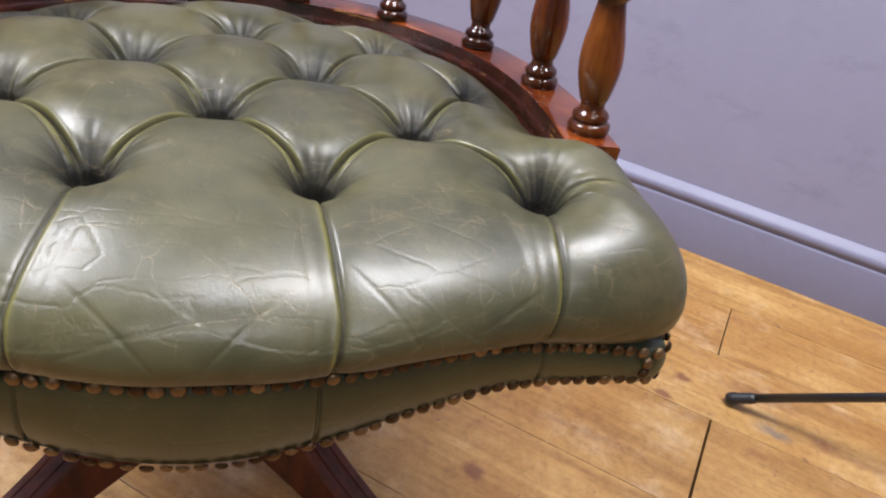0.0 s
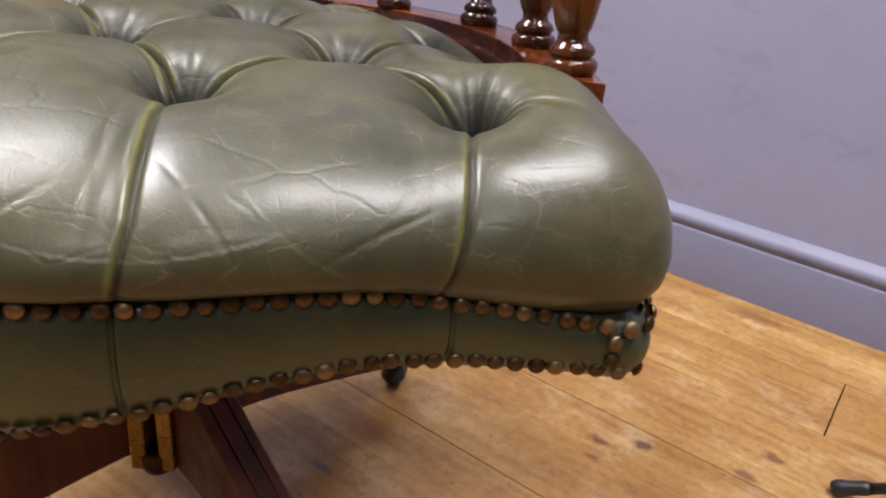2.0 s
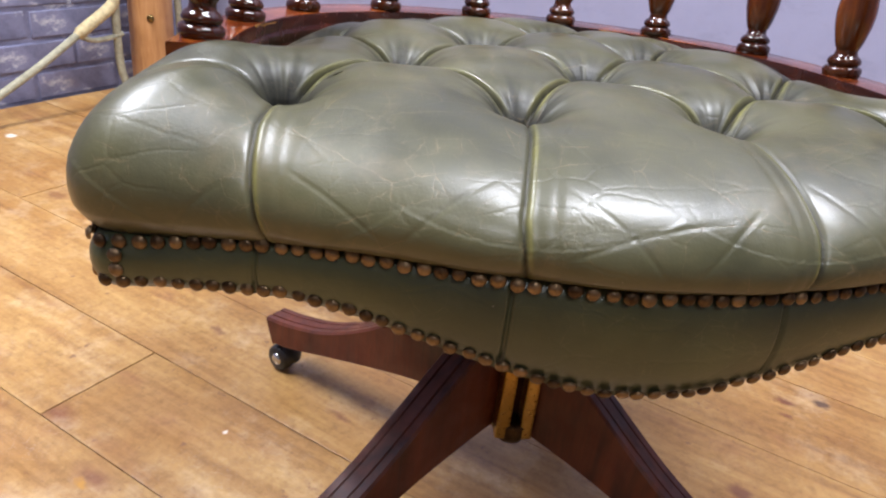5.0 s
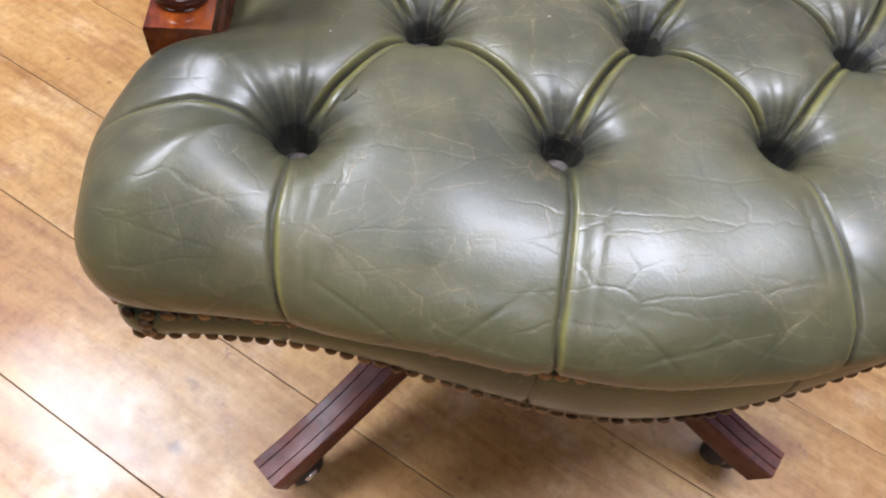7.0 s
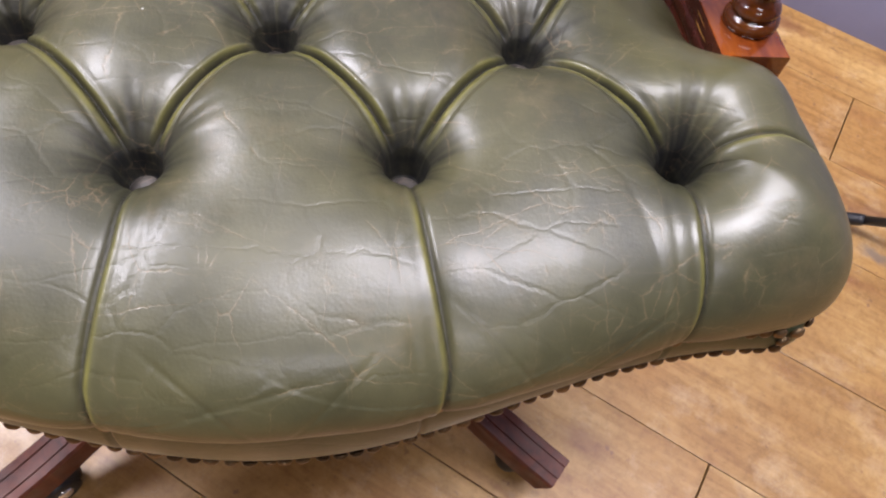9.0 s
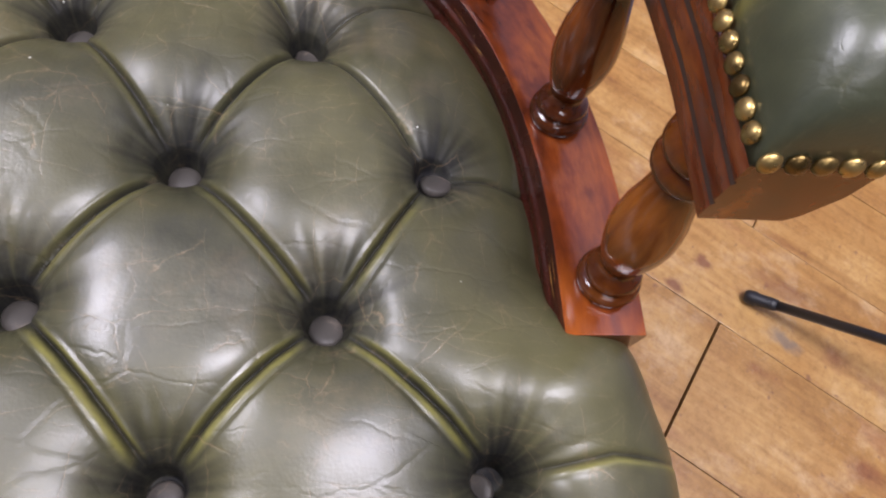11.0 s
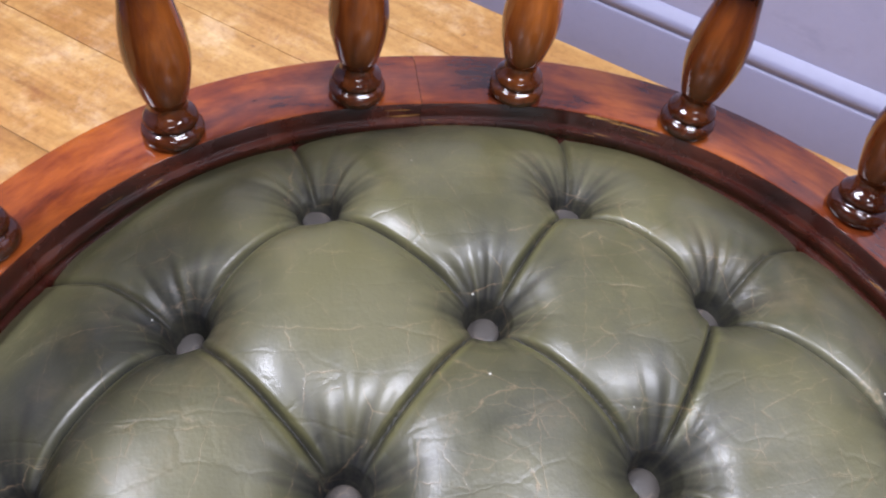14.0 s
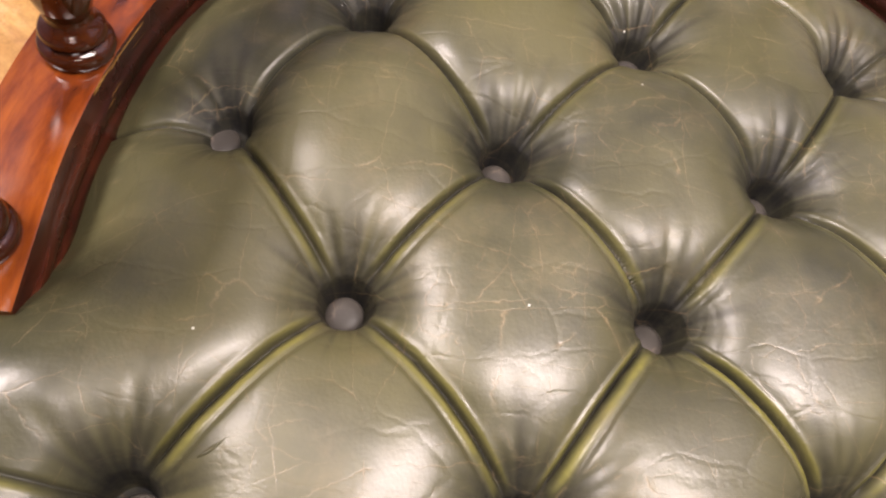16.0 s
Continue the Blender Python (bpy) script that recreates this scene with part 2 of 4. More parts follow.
def pine(name):
    k = Nodes(name)
    rnd = k.n("ObjectInfo").outputs["Random"]
    off = k.n("CombineXYZ", X=k.math("MULTIPLY", rnd, 9.0), Y=k.math("MULTIPLY", rnd, 5.0), Z=rnd).outputs[0]
    co = k.n("VectorMath", _0=k.co, _1=off, operation="ADD").outputs[0]
    st = k.scaled((0.09, 1.0, 1.0), co)
    g1 = k.noise(22, 4, 0.55, st, 1.6)
    g2 = k.noise(150, 4, 0.6, st, 0.2)
    fac = k.math("ADD", k.math("MULTIPLY", g1, 0.7), k.math("MULTIPLY", g2, 0.3))
    col = k.ramp(fac, [(0.28, (0.225, 0.110, 0.034)), (0.46, (0.345, 0.190, 0.058)), (0.70, (0.465, 0.290, 0.105))])
    tone = k.ramp(k.noise(5.5, 4, 0.6, co), [(0.36, (0.76, 0.63, 0.48)), (0.62, (1.0, 1.0, 1.0))])
    col = k.mix(0.8, col, tone, "MULTIPLY")
    # knots
    kn = k.n("TexVoronoi", Vector=k.n("VectorMath", _0=k.scaled((0.55, 1.0, 1.0), co), _1=k.n("VectorMath", _0=k.n("TexNoise", Vector=co, Scale=40.0).outputs["Color"], _1=(0.02, 0.02, 0.02), operation="MULTIPLY").outputs[0], operation="ADD").outputs[0], Scale=8.0)
    has = k.math("GREATER_THAN", k.n("SeparateColor", Color=kn.outputs["Color"]).outputs[0], 0.58)
    spot = k.math("MULTIPLY", k.ramp(kn.outputs["Distance"], [(0.05, 1.0), (0.17, 0.0)]), has)
    col = k.mix(k.math("MULTIPLY", spot, 0.75), col, (0.16, 0.05, 0.022))
    # scuffed, whitish worn varnish and grey scratches
    scuff = k.ramp(k.noise(11, 6, 0.72, co), [(0.53, 0.0), (0.68, 1.0)])
    col = k.mix(k.math("MULTIPLY", scuff, 0.26), col, (0.64, 0.50, 0.34))
    scr = k.ramp(k.n("TexVoronoi", Vector=k.scaled((1.0, 3.0, 1.0), k.n("VectorMath", _0=co, _1=k.n("TexNoise", Vector=co, Scale=9.0, Detail=4.0).outputs["Color"], operation="ADD").outputs[0]), Scale=9.0, feature="DISTANCE_TO_EDGE").outputs["Distance"], [(0.0, 1.0), (0.012, 0.0)])
    scr = k.math("MULTIPLY", scr, k.ramp(k.noise(8, 3, 0.6, co), [(0.52, 0.0), (0.62, 1.0)]))
    col = k.mix(k.math("MULTIPLY", scr, 0.4), col, (0.42, 0.34, 0.26))
    spots = k.ramp(k.noise(55, 3, 0.6, co), [(0.665, 0.0), (0.73, 1.0)])
    col = k.mix(k.math("MULTIPLY", spots, 0.65), col, (0.15, 0.065, 0.04))
    smear = k.ramp(k.noise(17, 5, 0.7, k.scaled((0.35, 1.0, 1.0), co)), [(0.56, 0.0), (0.70, 1.0)])
    col = k.mix(k.math("MULTIPLY", smear, 0.55), col, (0.22, 0.085, 0.035))
    fleck = k.ramp(k.noise(85, 6, 0.75, co), [(0.30, (0.66, 0.60, 0.55)), (0.52, (1.0, 1.0, 1.0)), (0.72, (1.16, 1.18, 1.2))])
    col = k.mix(0.8, col, fleck, "MULTIPLY")
    # single stains and filled knots at their places on the boards
    warped = k.n("VectorMath", _0=k.co, _1=k.n("VectorMath", _0=k.n("TexNoise", Vector=k.co, Scale=70.0, Detail=4.0).outputs["Color"], _1=(0.02, 0.02, 0.0), operation="MULTIPLY").outputs[0], operation="ADD").outputs[0]
    for u, v, ru, rv, amount, tint in STAINS:
        d = k.n("VectorMath", _0=k.n("VectorMath", _0=warped, _1=(u + 0.01, v + 0.01, 0.0), operation="SUBTRACT").outputs[0], _1=(1 / ru, 1 / rv, 0.0), operation="MULTIPLY").outputs[0]
        d = k.n("VectorMath", _0=d, operation="LENGTH").outputs["Value"]
        col = k.mix(k.math("MULTIPLY", k.ramp(d, [(0.35, 1.0), (1.0, 0.0)]), amount), col, tint)
    rough = k.ramp(k.noise(13, 6, 0.7, co), [(0.35, 0.30), (0.68, 0.52)])
    nrm = k.bump(g2, 0.10, 0.001)
    nrm = k.bump(k.noise(24, 4, 0.6, co), 0.10, 0.004, nrm)
    return k.set(Base_Color=col, Roughness=rough, Normal=nrm)


def brick_paint(name):
    k = Nodes(name)
    f = k.noise(9, 6, 0.7)
    base = k.ramp(f, [(0.35, (0.10, 0.10, 0.165)), (0.62, (0.21, 0.21, 0.31))])
    bare = k.ramp(k.noise(6.5, 6, 0.7, k.scaled((1, 1, 1.8))), [(0.58, 0.0), (0.68, 1.0)])
    base = k.mix(k.math("MULTIPLY", bare, 0.85), base, (0.62, 0.61, 0.63))
    return k.set(Base_Color=base, Roughness=0.75, Normal=k.bump(k.noise(40, 5, 0.7), 0.5, 0.006))


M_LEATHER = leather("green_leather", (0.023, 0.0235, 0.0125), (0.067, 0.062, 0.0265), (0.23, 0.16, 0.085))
M_BAND = leather("band_leather", (0.018, 0.026, 0.014), (0.045, 0.054, 0.024), (0.30, 0.24, 0.12), 0.3)
M_PAD = leather("pad_leather", (0.018, 0.023, 0.015), (0.060, 0.064, 0.031), (0.22, 0.19, 0.10), 0.35)
M_BUTTON = leather("button_leather", (0.026, 0.024, 0.021), (0.060, 0.053, 0.047), (0.2, 0.15, 0.11), 1.0, False)
M_MAHOG = wood("mahogany", (0.022, 0.004, 0.002), (0.105, 0.0205, 0.0038), (0.235, 0.060, 0.008), 0.14, coat=0.12, grain=True)
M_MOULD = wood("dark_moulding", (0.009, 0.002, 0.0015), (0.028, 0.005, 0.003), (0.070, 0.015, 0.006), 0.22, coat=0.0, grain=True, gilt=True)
M_SPIN = wood("turned_mahogany", (0.036, 0.008, 0.003), (0.100, 0.024, 0.005), (0.23, 0.064, 0.010), 0.11, coat=0.15, varied=True, rings=True)
M_SPIN2 = wood("orange_mahogany", (0.07, 0.016, 0.003), (0.160, 0.042, 0.006), (0.31, 0.098, 0.012), 0.12, coat=0.1, rings=True)
M_LEG = wood("leg_mahogany", (0.024, 0.005, 0.003), (0.072, 0.016, 0.008), (0.135, 0.030, 0.012), 0.50, coat=0.0)
M_BRASSD = metal("aged_brass", (0.050, 0.030, 0.016), (0.21, 0.14, 0.075), 0.42)
M_BRASS = metal("brass", (0.11, 0.070, 0.022), (0.40, 0.28, 0.10), 0.28)
M_COLUMN = metal("column_brass", (0.42, 0.24, 0.05), (0.62, 0.40, 0.11), 0.28)
M_CHROME = metal("chrome", (0.5, 0.5, 0.5), (0.75, 0.75, 0.75), 0.15)
M_BLACK = plain("black_rubber", (0.012, 0.012, 0.014), 0.45)
M_WALL = wall_paint("lavender_grey_paint", (0.24, 0.24, 0.338))
M_SKIRT = wall_paint("lavender_grey_gloss", (0.165, 0.165, 0.240))
M_PINE = pine("varnished_pine")
M_GAP = plain("dark_gap", (0.025, 0.017, 0.012), 0.9)
M_BUTTON.node_tree.nodes["Principled BSDF"].inputs["Specular IOR Level"].default_value = 0.14
M_BRICK = brick_paint("worn_blue_brick")
M_CEIL = plain("white_ceiling", (0.22, 0.22, 0.22), 0.8, 0, 0.04, 3)
M_PLASTER = plain("plaster", (0.13, 0.13, 0.15), 0.8, 0, 0.06, 3)
M_ROD = plain("black_enamel", (0.014, 0.014, 0.015), 0.28)
M_TWINE = plain("buff_twine", (0.42, 0.34, 0.18), 0.9, 0, 0.25, 80)
M_ROPE = plain("rope", (0.30, 0.28, 0.19), 0.9, 0, 0.25, 60)
M_POST = wood("orange_wood", (0.22, 0.09, 0.03), (0.36, 0.17, 0.06), (0.48, 0.25, 0.10), 0.4)
M_UNDER_GROOVE = plain("under_board", (0.03, 0.018, 0.012), 0.8)
M_UNDER_GROOVE.node_tree.nodes["Principled BSDF"].inputs["Specular IOR Level"].default_value = 0.08
M_LAMP = Nodes("lamp_diffuser").set(Base_Color=(0.9, 0.9, 0.9), Emission_Color=(1.0, 0.95, 0.86), Emission_Strength=3.0)


# ---- mesh helpers ----
def link(name, me, mat, parent=None, smooth=True, label=""):
    me.materials.append(mat)
    if smooth:
        me.polygons.foreach_set("use_smooth", [True] * len(me.polygons))
    ob = new(name, me)
    if parent:
        ob.parent = parent
    return tagged(ob, label)


def part(name, bm, mat, parent=None, label="", smooth=True):
    bmesh.ops.recalc_face_normals(bm, faces=bm.faces)
    me = bpy.data.meshes.new(name)
    bm.to_mesh(me)
    bm.free()
    return link(name, me, mat, parent, smooth, label)


def soft_edges(ob, degrees=35):
    ob.data.set_sharp_from_angle(angle=radians(degrees))
    return ob


def box(bm, lo, hi, m=None, bevel=0.0):
    r = bmesh.ops.create_cube(bm, size=1)
    c = [(a + b) / 2 for a, b in zip(lo, hi)]
    s = [b - a for a, b in zip(lo, hi)]
    for v in r["verts"]:
        v.co = Vector((c[i] + v.co[i] * s[i] for i in range(3)))
    if bevel:
        es = {e for v in r["verts"] for e in v.link_edges}
        vs = bmesh.ops.bevel(bm, geom=list(es), offset=bevel, segments=2, affect="EDGES", profile=0.6)["verts"]
    else:
        vs = r["verts"]
    if m:
        bmesh.ops.transform(bm, matrix=m, verts=list({v for v in vs} | {v for v in r["verts"] if v.is_valid}))


def lathe(bm, profile, m=None, seg=28):
    """Turns (radius, height) rows round z."""
    rings = []
    for r, z in profile:
        if r < 1e-5:
            rings.append([bm.verts.new((0, 0, z))])
        else:
            rings.append([bm.verts.new((r * math.cos(2 * math.pi * i / seg), r * math.sin(2 * math.pi * i / seg), z)) for i in range(seg)])
    for a, b in zip(rings, rings[1:]):
        for i in range(seg):
            j = (i + 1) % seg
            vs = ([a[0]] if len(a) == 1 else [a[i], a[j]]) + ([b[0]] if len(b) == 1 else [b[j], b[i]])
            if len(vs) > 2:
                bm.faces.new(vs)
    if m:
        bmesh.ops.transform(bm, matrix=m, verts=[v for r in rings for v in r])


def sweep(bm, frames, closed=True, caps=True):
    """Joins rows of points, one row a section."""
    rows = [[bm.verts.new(p) for p in f] for f in frames]
    n = len(rows[0])
    for a, b in zip(rows, rows[1:]):
        for i in range(n if closed else n - 1):
            j = (i + 1) % n
            bm.faces.new((a[i], a[j], b[j], b[i]))
    if caps:
        bm.faces.new(rows[0][::-1])
        bm.faces.new(rows[-1])


def rounded(points, r=0.0015):
    """A closed polygon with its corners cut twice."""
    out = []
    n = len(points)
    for i in range(n):
        a, b, c = (Vector(points[(i + d) % n]) for d in (-1, 0, 1))
        ra = min(r, (a - b).length * 0.4)
        rc = min(r, (c - b).length * 0.4)
        p, q = b + (a - b).normalized() * ra, b + (c - b).normalized() * rc
        out += [p, (p + q) / 4 + b / 2, q]
    return out


def tube(bm, pts, rad, seg=10):
    """A round bar along points."""
    frames = []
    for i, p in enumerate(pts):
        p = Vector(p)
        d = (Vector(pts[min(i + 1, len(pts) - 1)]) - Vector(pts[max(i - 1, 0)])).normalized()
        x = d.orthogonal().normalized() if i == 0 else (frames_x - d * frames_x.dot(d)).normalized()
        frames_x = x
        y = d.cross(x)
        r = rad[i] if isinstance(rad, (list, tuple)) else rad
        frames.append([p + r * (math.cos(2 * math.pi * k / seg) * x + math.sin(2 * math.pi * k / seg) * y) for k in range(seg)])
    sweep(bm, frames)


# ---- the room: walls turned by WALL against the chair ----
WALL = radians(35.7)
UX, UY = math.cos(WALL), -math.sin(WALL)
VX, VY = math.sin(WALL), math.cos(WALL)
ROOM = Matrix(((UX, VX, 0, 0), (UY, VY, 0, 0), (0, 0, 1, 0), (0, 0, 0, 1)))
U0, U1, V0, V1, H = -1.478, 3.2, -3.2, 0.873, 2.6


def slab(name, lo, hi, mat, kind="structure", label="", category=""):
    bm = bmesh.new()
    box(bm, lo, hi)
    ob = part(name, bm, mat, smooth=False)
    ob.matrix_world = ROOM
    return tagged(ob, label, category, kind=kind)


slab("wall_north", (U0 - 0.2, V1, -0.05), (U1 + 0.2, V1 + 0.2, H), M_WALL, label="smooth painted lavender grey wall", category="wall")
slab("wall_east", (U1, V0, -0.05), (U1 + 0.2, V1, H), M_PLASTER, label="plain pale plaster wall", category="wall")
slab("wall_south", (U0 - 0.2, V0 - 0.2, -0.05), (U1 + 0.2, V0, H), M_PLASTER, label="plain pale plaster wall", category="wall")
slab("ceiling", (U0 - 0.2, V0 - 0.2, H), (U1 + 0.2, V1 + 0.2, H + 0.2), M_CEIL, label="white painted ceiling", category="ceiling")
slab("floor", (U0 - 0.2, V0 - 0.2, -0.12), (U1 + 0.2, V1 + 0.2, -0.022), M_GAP, label="dark subfloor below varnished pine boards", category="floor")
wall_west = slab("wall_west", (U0 - 0.2, V0, -0.05), (U0 - 0.012, V1, H), M_BRICK, label="worn brick wall painted slate blue with bare patches", category="wall")

# skirting board with a rounded bead on top
bm = bmesh.new()
prof = [(0, 0.0), (-0.017, 0.0), (-0.017, 0.084), (-0.0155, 0.088), (-0.012, 0.090), (-0.0135, 0.094), (-0.0165, 0.099), (-0.0165, 0.105), (-0.013, 0.111), (-0.007, 0.115), (-0.004, 0.119), (0, 0.121)]
sweep(bm, [[(u, V1 - 0.0 + y, z) for y, z in prof] for u in (U0, U1)])
skirt = soft_edges(part("baseboard", bm, M_SKIRT))
skirt.matrix_world = ROOM
tagged(skirt, "lavender grey skirting board with rounded top bead", "baseboard", kind="structure")

for p, sx, sy, w, turn, tilt in LAMPS:
    fix = tagged(new("ceiling_light"), "white batten light with glowing diffuser hung from ceiling", "ceiling light", "ceiling lights")
    fix.matrix_world = pose(*p, 0, 0, turn) @ pose(0, 0, 0, -tilt, 0, 0)
    bm = bmesh.new()
    box(bm, (-sx / 2 - 0.03, -sy / 2 - 0.03, -0.04), (sx / 2 + 0.03, sy / 2 + 0.03, 0.0), bevel=0.006)
    part("housing", bm, M_CEIL, fix, smooth=False)
    bm = bmesh.new()
    box(bm, (-sx / 2, -sy / 2, -0.052), (sx / 2, sy / 2, -0.041), bevel=0.004)
    part("diffuser", bm, M_LAMP, fix, smooth=False)
    for k in (-0.35, 0.35):
        foot = Vector(fix.matrix_world @ Vector((k * sx, 0, -0.002)))
        bm = bmesh.new()
        lathe(bm, [(0.004, 0), (0.004, H - foot.z), (0, H - foot.z)], fix.matrix_world.inverted() @ Matrix.Translation(foot), seg=8)
        part("hanger", bm, M_CHROME, fix)


# ---- the chair ----
RZ, RK = 0.456, -0.041        # the rail's top: height and backward slope


def rail_z(y):
    return RZ + RK * y


def horseshoe(a, b, n, y0, y_end, count):
    """Plan of the rail: a superellipse behind, drawn on straight to y_end at both arms."""
    th0 = math.pi / 2
    pts = []
    for i in range(count + 1):
        th = -th0 + 2 * th0 * i / count
        s, c = math.sin(th), math.cos(th)
        pts.append((math.copysign(abs(s) ** (2 / n), s) * a, y0 + c ** (2 / n) * b if c > 1e-9 else y0))
    front = [(a, y0 + (y_end - y0) * k / 4) for k in range(4, 0, -1)]
    pts = [(-x, y) for x, y in front] + pts + front[::-1]
    # even spacing
    P = np.array(pts)
    d = np.r_[0, np.cumsum(np.linalg.norm(np.diff(P, axis=0), axis=1))]
    s = np.linspace(0, d[-1], count + 1)
    return np.stack([np.interp(s, d, P[:, 0]), np.interp(s, d, P[:, 1])], 1), d[-1]


def normals(P):
    T = np.gradient(P, axis=0)
    T /= np.linalg.norm(T, axis=1, keepdims=True)
    return np.stack([-T[:, 1], T[:, 0]], 1)


chair = tagged(new("desk_chair"), "green buttoned leather swivel chair with mahogany spindle gallery on casters", "chair")
chair.location = (0, 0, 0)

# the buttons' rows, front to back
ROWS = [[(-0.207, -0.138, 0.4230), (-0.062, -0.141, 0.4250), (0.070, -0.138, 0.4210), (0.214, -0.139, 0.4160)],
        [(-0.1365, -0.0545, 0.4325), (0.001, -0.056, 0.4310), (0.140, -0.0625, 0.4330)],
        [(-0.200, 0.0275, 0.4345), (-0.068, 0.024, 0.4280), (0.067, 0.018, 0.4300), (0.196, 0.0155, 0.4440)],
        [(-0.139, 0.108, 0.4240), (0.0055, 0.101, 0.4300), (0.1285, 0.102, 0.4270)],
        [(-0.0746, 0.177, 0.4275), (0.066, 0.173, 0.4280)]]
BUTTONS = [b for r in ROWS for b in r]


def band_plan(x):
    return -0.2295 - 0.0245 * math.cos(math.pi * min(1, abs(x) / 0.285))


def band_low(x):
    t = min(1, abs(x) / 0.2)
    return 0.3170 + 0.0355 * (t * t * (3 - 2 * t)) - 0.004 * max(0, (abs(x) - 0.2) / 0.09)


def band_high(x):
    return 0.3915 - 0.011 * (abs(x) / 0.29) ** 2 + (0.0065 if x > 0 else 0.002) * math.exp(-((abs(x) - 0.17) / 0.07) ** 2)


def band_tuck(x):
    """How far the band curls under at the middle of the front."""
    t = max(0.0, 1 - abs(x) / 0.19)
    return t * t * (3 - 2 * t)


def seat_outline(count=1700):
    """Plan of the cushion's widest line."""
    c = np.array((0.0, -0.03))
    ph = np.linspace(0, 2 * math.pi, 2881)[:-1] - math.pi / 2
    dx, dy = np.cos(ph), np.sin(ph)
    lo, hi = np.full_like(ph, 0.05), np.full_like(ph, 0.6)
    for _ in range(40):
        r = (lo + hi) / 2
        x, y = c[0] + r * dx, c[1] + r * dy
        k = np.clip((y + 0.135) / 0.10, 0, 1)
        k = k * k * (3 - 2 * k)
        xs = np.where(x > 0, 0.315 - 0.033 * k, 0.321 - 0.039 * k)
        yf = 0.238 + 0.024 * np.cos(np.pi * np.clip(x / 0.30, -1, 1)) - 0.03
        f1 = (np.abs(x) / xs) ** 12 + (np.abs(y + 0.03) / yf) ** 12
        f2 = (np.abs(x) / 0.282) ** 2.12 + (np.abs(y + 0.036) / 0.312) ** 2.12
        f = np.where(y < -0.036, f1, f2)
        lo, hi = np.where(f < 1, r, lo), np.where(f < 1, hi, r)
    P = np.stack([c[0] + lo * dx, c[1] + lo * dy], 1)
    Q = np.vstack([P, P[:1]])
    d = np.r_[0, np.cumsum(np.linalg.norm(np.diff(Q, axis=0), axis=1))]
    s = np.linspace(0, d[-1], count + 1)[:-1]
    P = np.stack([np.interp(s, d, Q[:, 0]), np.interp(s, d, Q[:, 1])], 1)
    return c, P


def smooth_ring(A, width):
    k = np.exp(-0.5 * (np.arange(-3 * width, 3 * width + 1) / width) ** 2)
    k /= k.sum()
    n = 3 * width
    B = np.concatenate([A[-n:], A, A[:n]])
    return np.stack([np.convolve(B[:, i], k, "valid") for i in range(A.shape[1])], 1)


def bezier(a, b, bow, n=7):
    """From the back button a to the front button b, bowed outwards."""
    a, b = np.array(a[:2]), np.array(b[:2])
    m = (a + b) / 2
    ctrl = m + bow * (np.array((b[0], a[1])) - m) * 2
    t = np.linspace(0, 1, n)[:, None]
    return (1 - t) ** 2 * a + 2 * t * (1 - t) * ctrl + t ** 2 * b


A_, B_, C_, D_, E_ = ROWS
PLEATS = []
for up, low, off in ((B_, A_, 0), (C_, B_, -1), (D_, C_, 0), (E_, D_, 0)):
    for j, u in enumerate(up):
        for kk in (j + off, j + off + 1):
            if 0 <= kk < len(low):
                PLEATS.append(bezier(u, low[kk], 0.10 if low is A_ else 0.03))
BORDER = []
for (bx, by, bz), ks in zip(A_, ((1.04, 1.05, 1.06), (1.06, 1.22, 1.29), (1.08, 1.22, 1.26), (1.00, 1.02, 1.05))):
    BORDER.append(np.array([(bx, by)] + [(bx * k, by - d) for k, d in zip(ks, (0.045, 0.10, 0.24))]))
for sgn, a, c, d, e in ((-1, A_[0], C_[0], D_[0], E_[0]), (1, A_[3], C_[3], D_[2], E_[1])):
    for (bx, by, bz), dx, dy, ex, ey in ((a, 0.050, 0.011, 0.21, 0.0), (c, 0.029, 0.004, 0.104, 0.0), (d, 0.037, 0.027, 0.127, 0.064), (e, 0.005, 0.026, 0.026, 0.126)):
        BORDER.append(np.array([(bx, by), (bx + sgn * dx, by + dy), (bx + sgn * ex, by + ey)]))


def line_field(Q, lines, wide, power, reach=0.075):
    """Distance to the nearest line, the side on which it passes, and a smooth union of the valleys along all lines."""
    best = np.full(len(Q), 1.0)
    side = np.ones(len(Q))
    free = np.ones(len(Q))
    for L in lines:
        lo, hi = L.min(0) - reach, L.max(0) + reach
        idx = np.where((Q[:, 0] > lo[0]) & (Q[:, 0] < hi[0]) & (Q[:, 1] > lo[1]) & (Q[:, 1] < hi[1]))[0]
        q = Q[idx]
        own = np.full(len(q), 1.0)
        for a, b in zip(L, L[1:]):
            ab = b - a
            t = np.clip(((q - a) @ ab) / (ab @ ab), 0, 1)
            e = q - a - t[:, None] * ab
            d = np.hypot(e[:, 0], e[:, 1])
            own = np.minimum(own, d)
            near = d < best[idx]
            ii = idx[near]
            best[ii] = d[near]
            across = (L[-1] - L[0]) * (1 if L[-1, 1] < L[0, 1] else -1)
            steep = abs(across[1]) > 2 * abs(across[0]) and L[0, 1] < -0.1
            turn = np.sign(-a[0]) if steep else np.sign(L[-1, 0] - L[0, 0])
            cross = ab[0] * e[near, 1] - ab[1] * e[near, 0]
            side[ii] = np.where(cross * turn > 0, -1.0, 1.0) if steep else np.where(cross * turn > 0, 1.0, -1.0)
        free[idx] *= 1 - 0.97 * np.exp(-(own / wide) ** power)
    return best, side, 1 - free


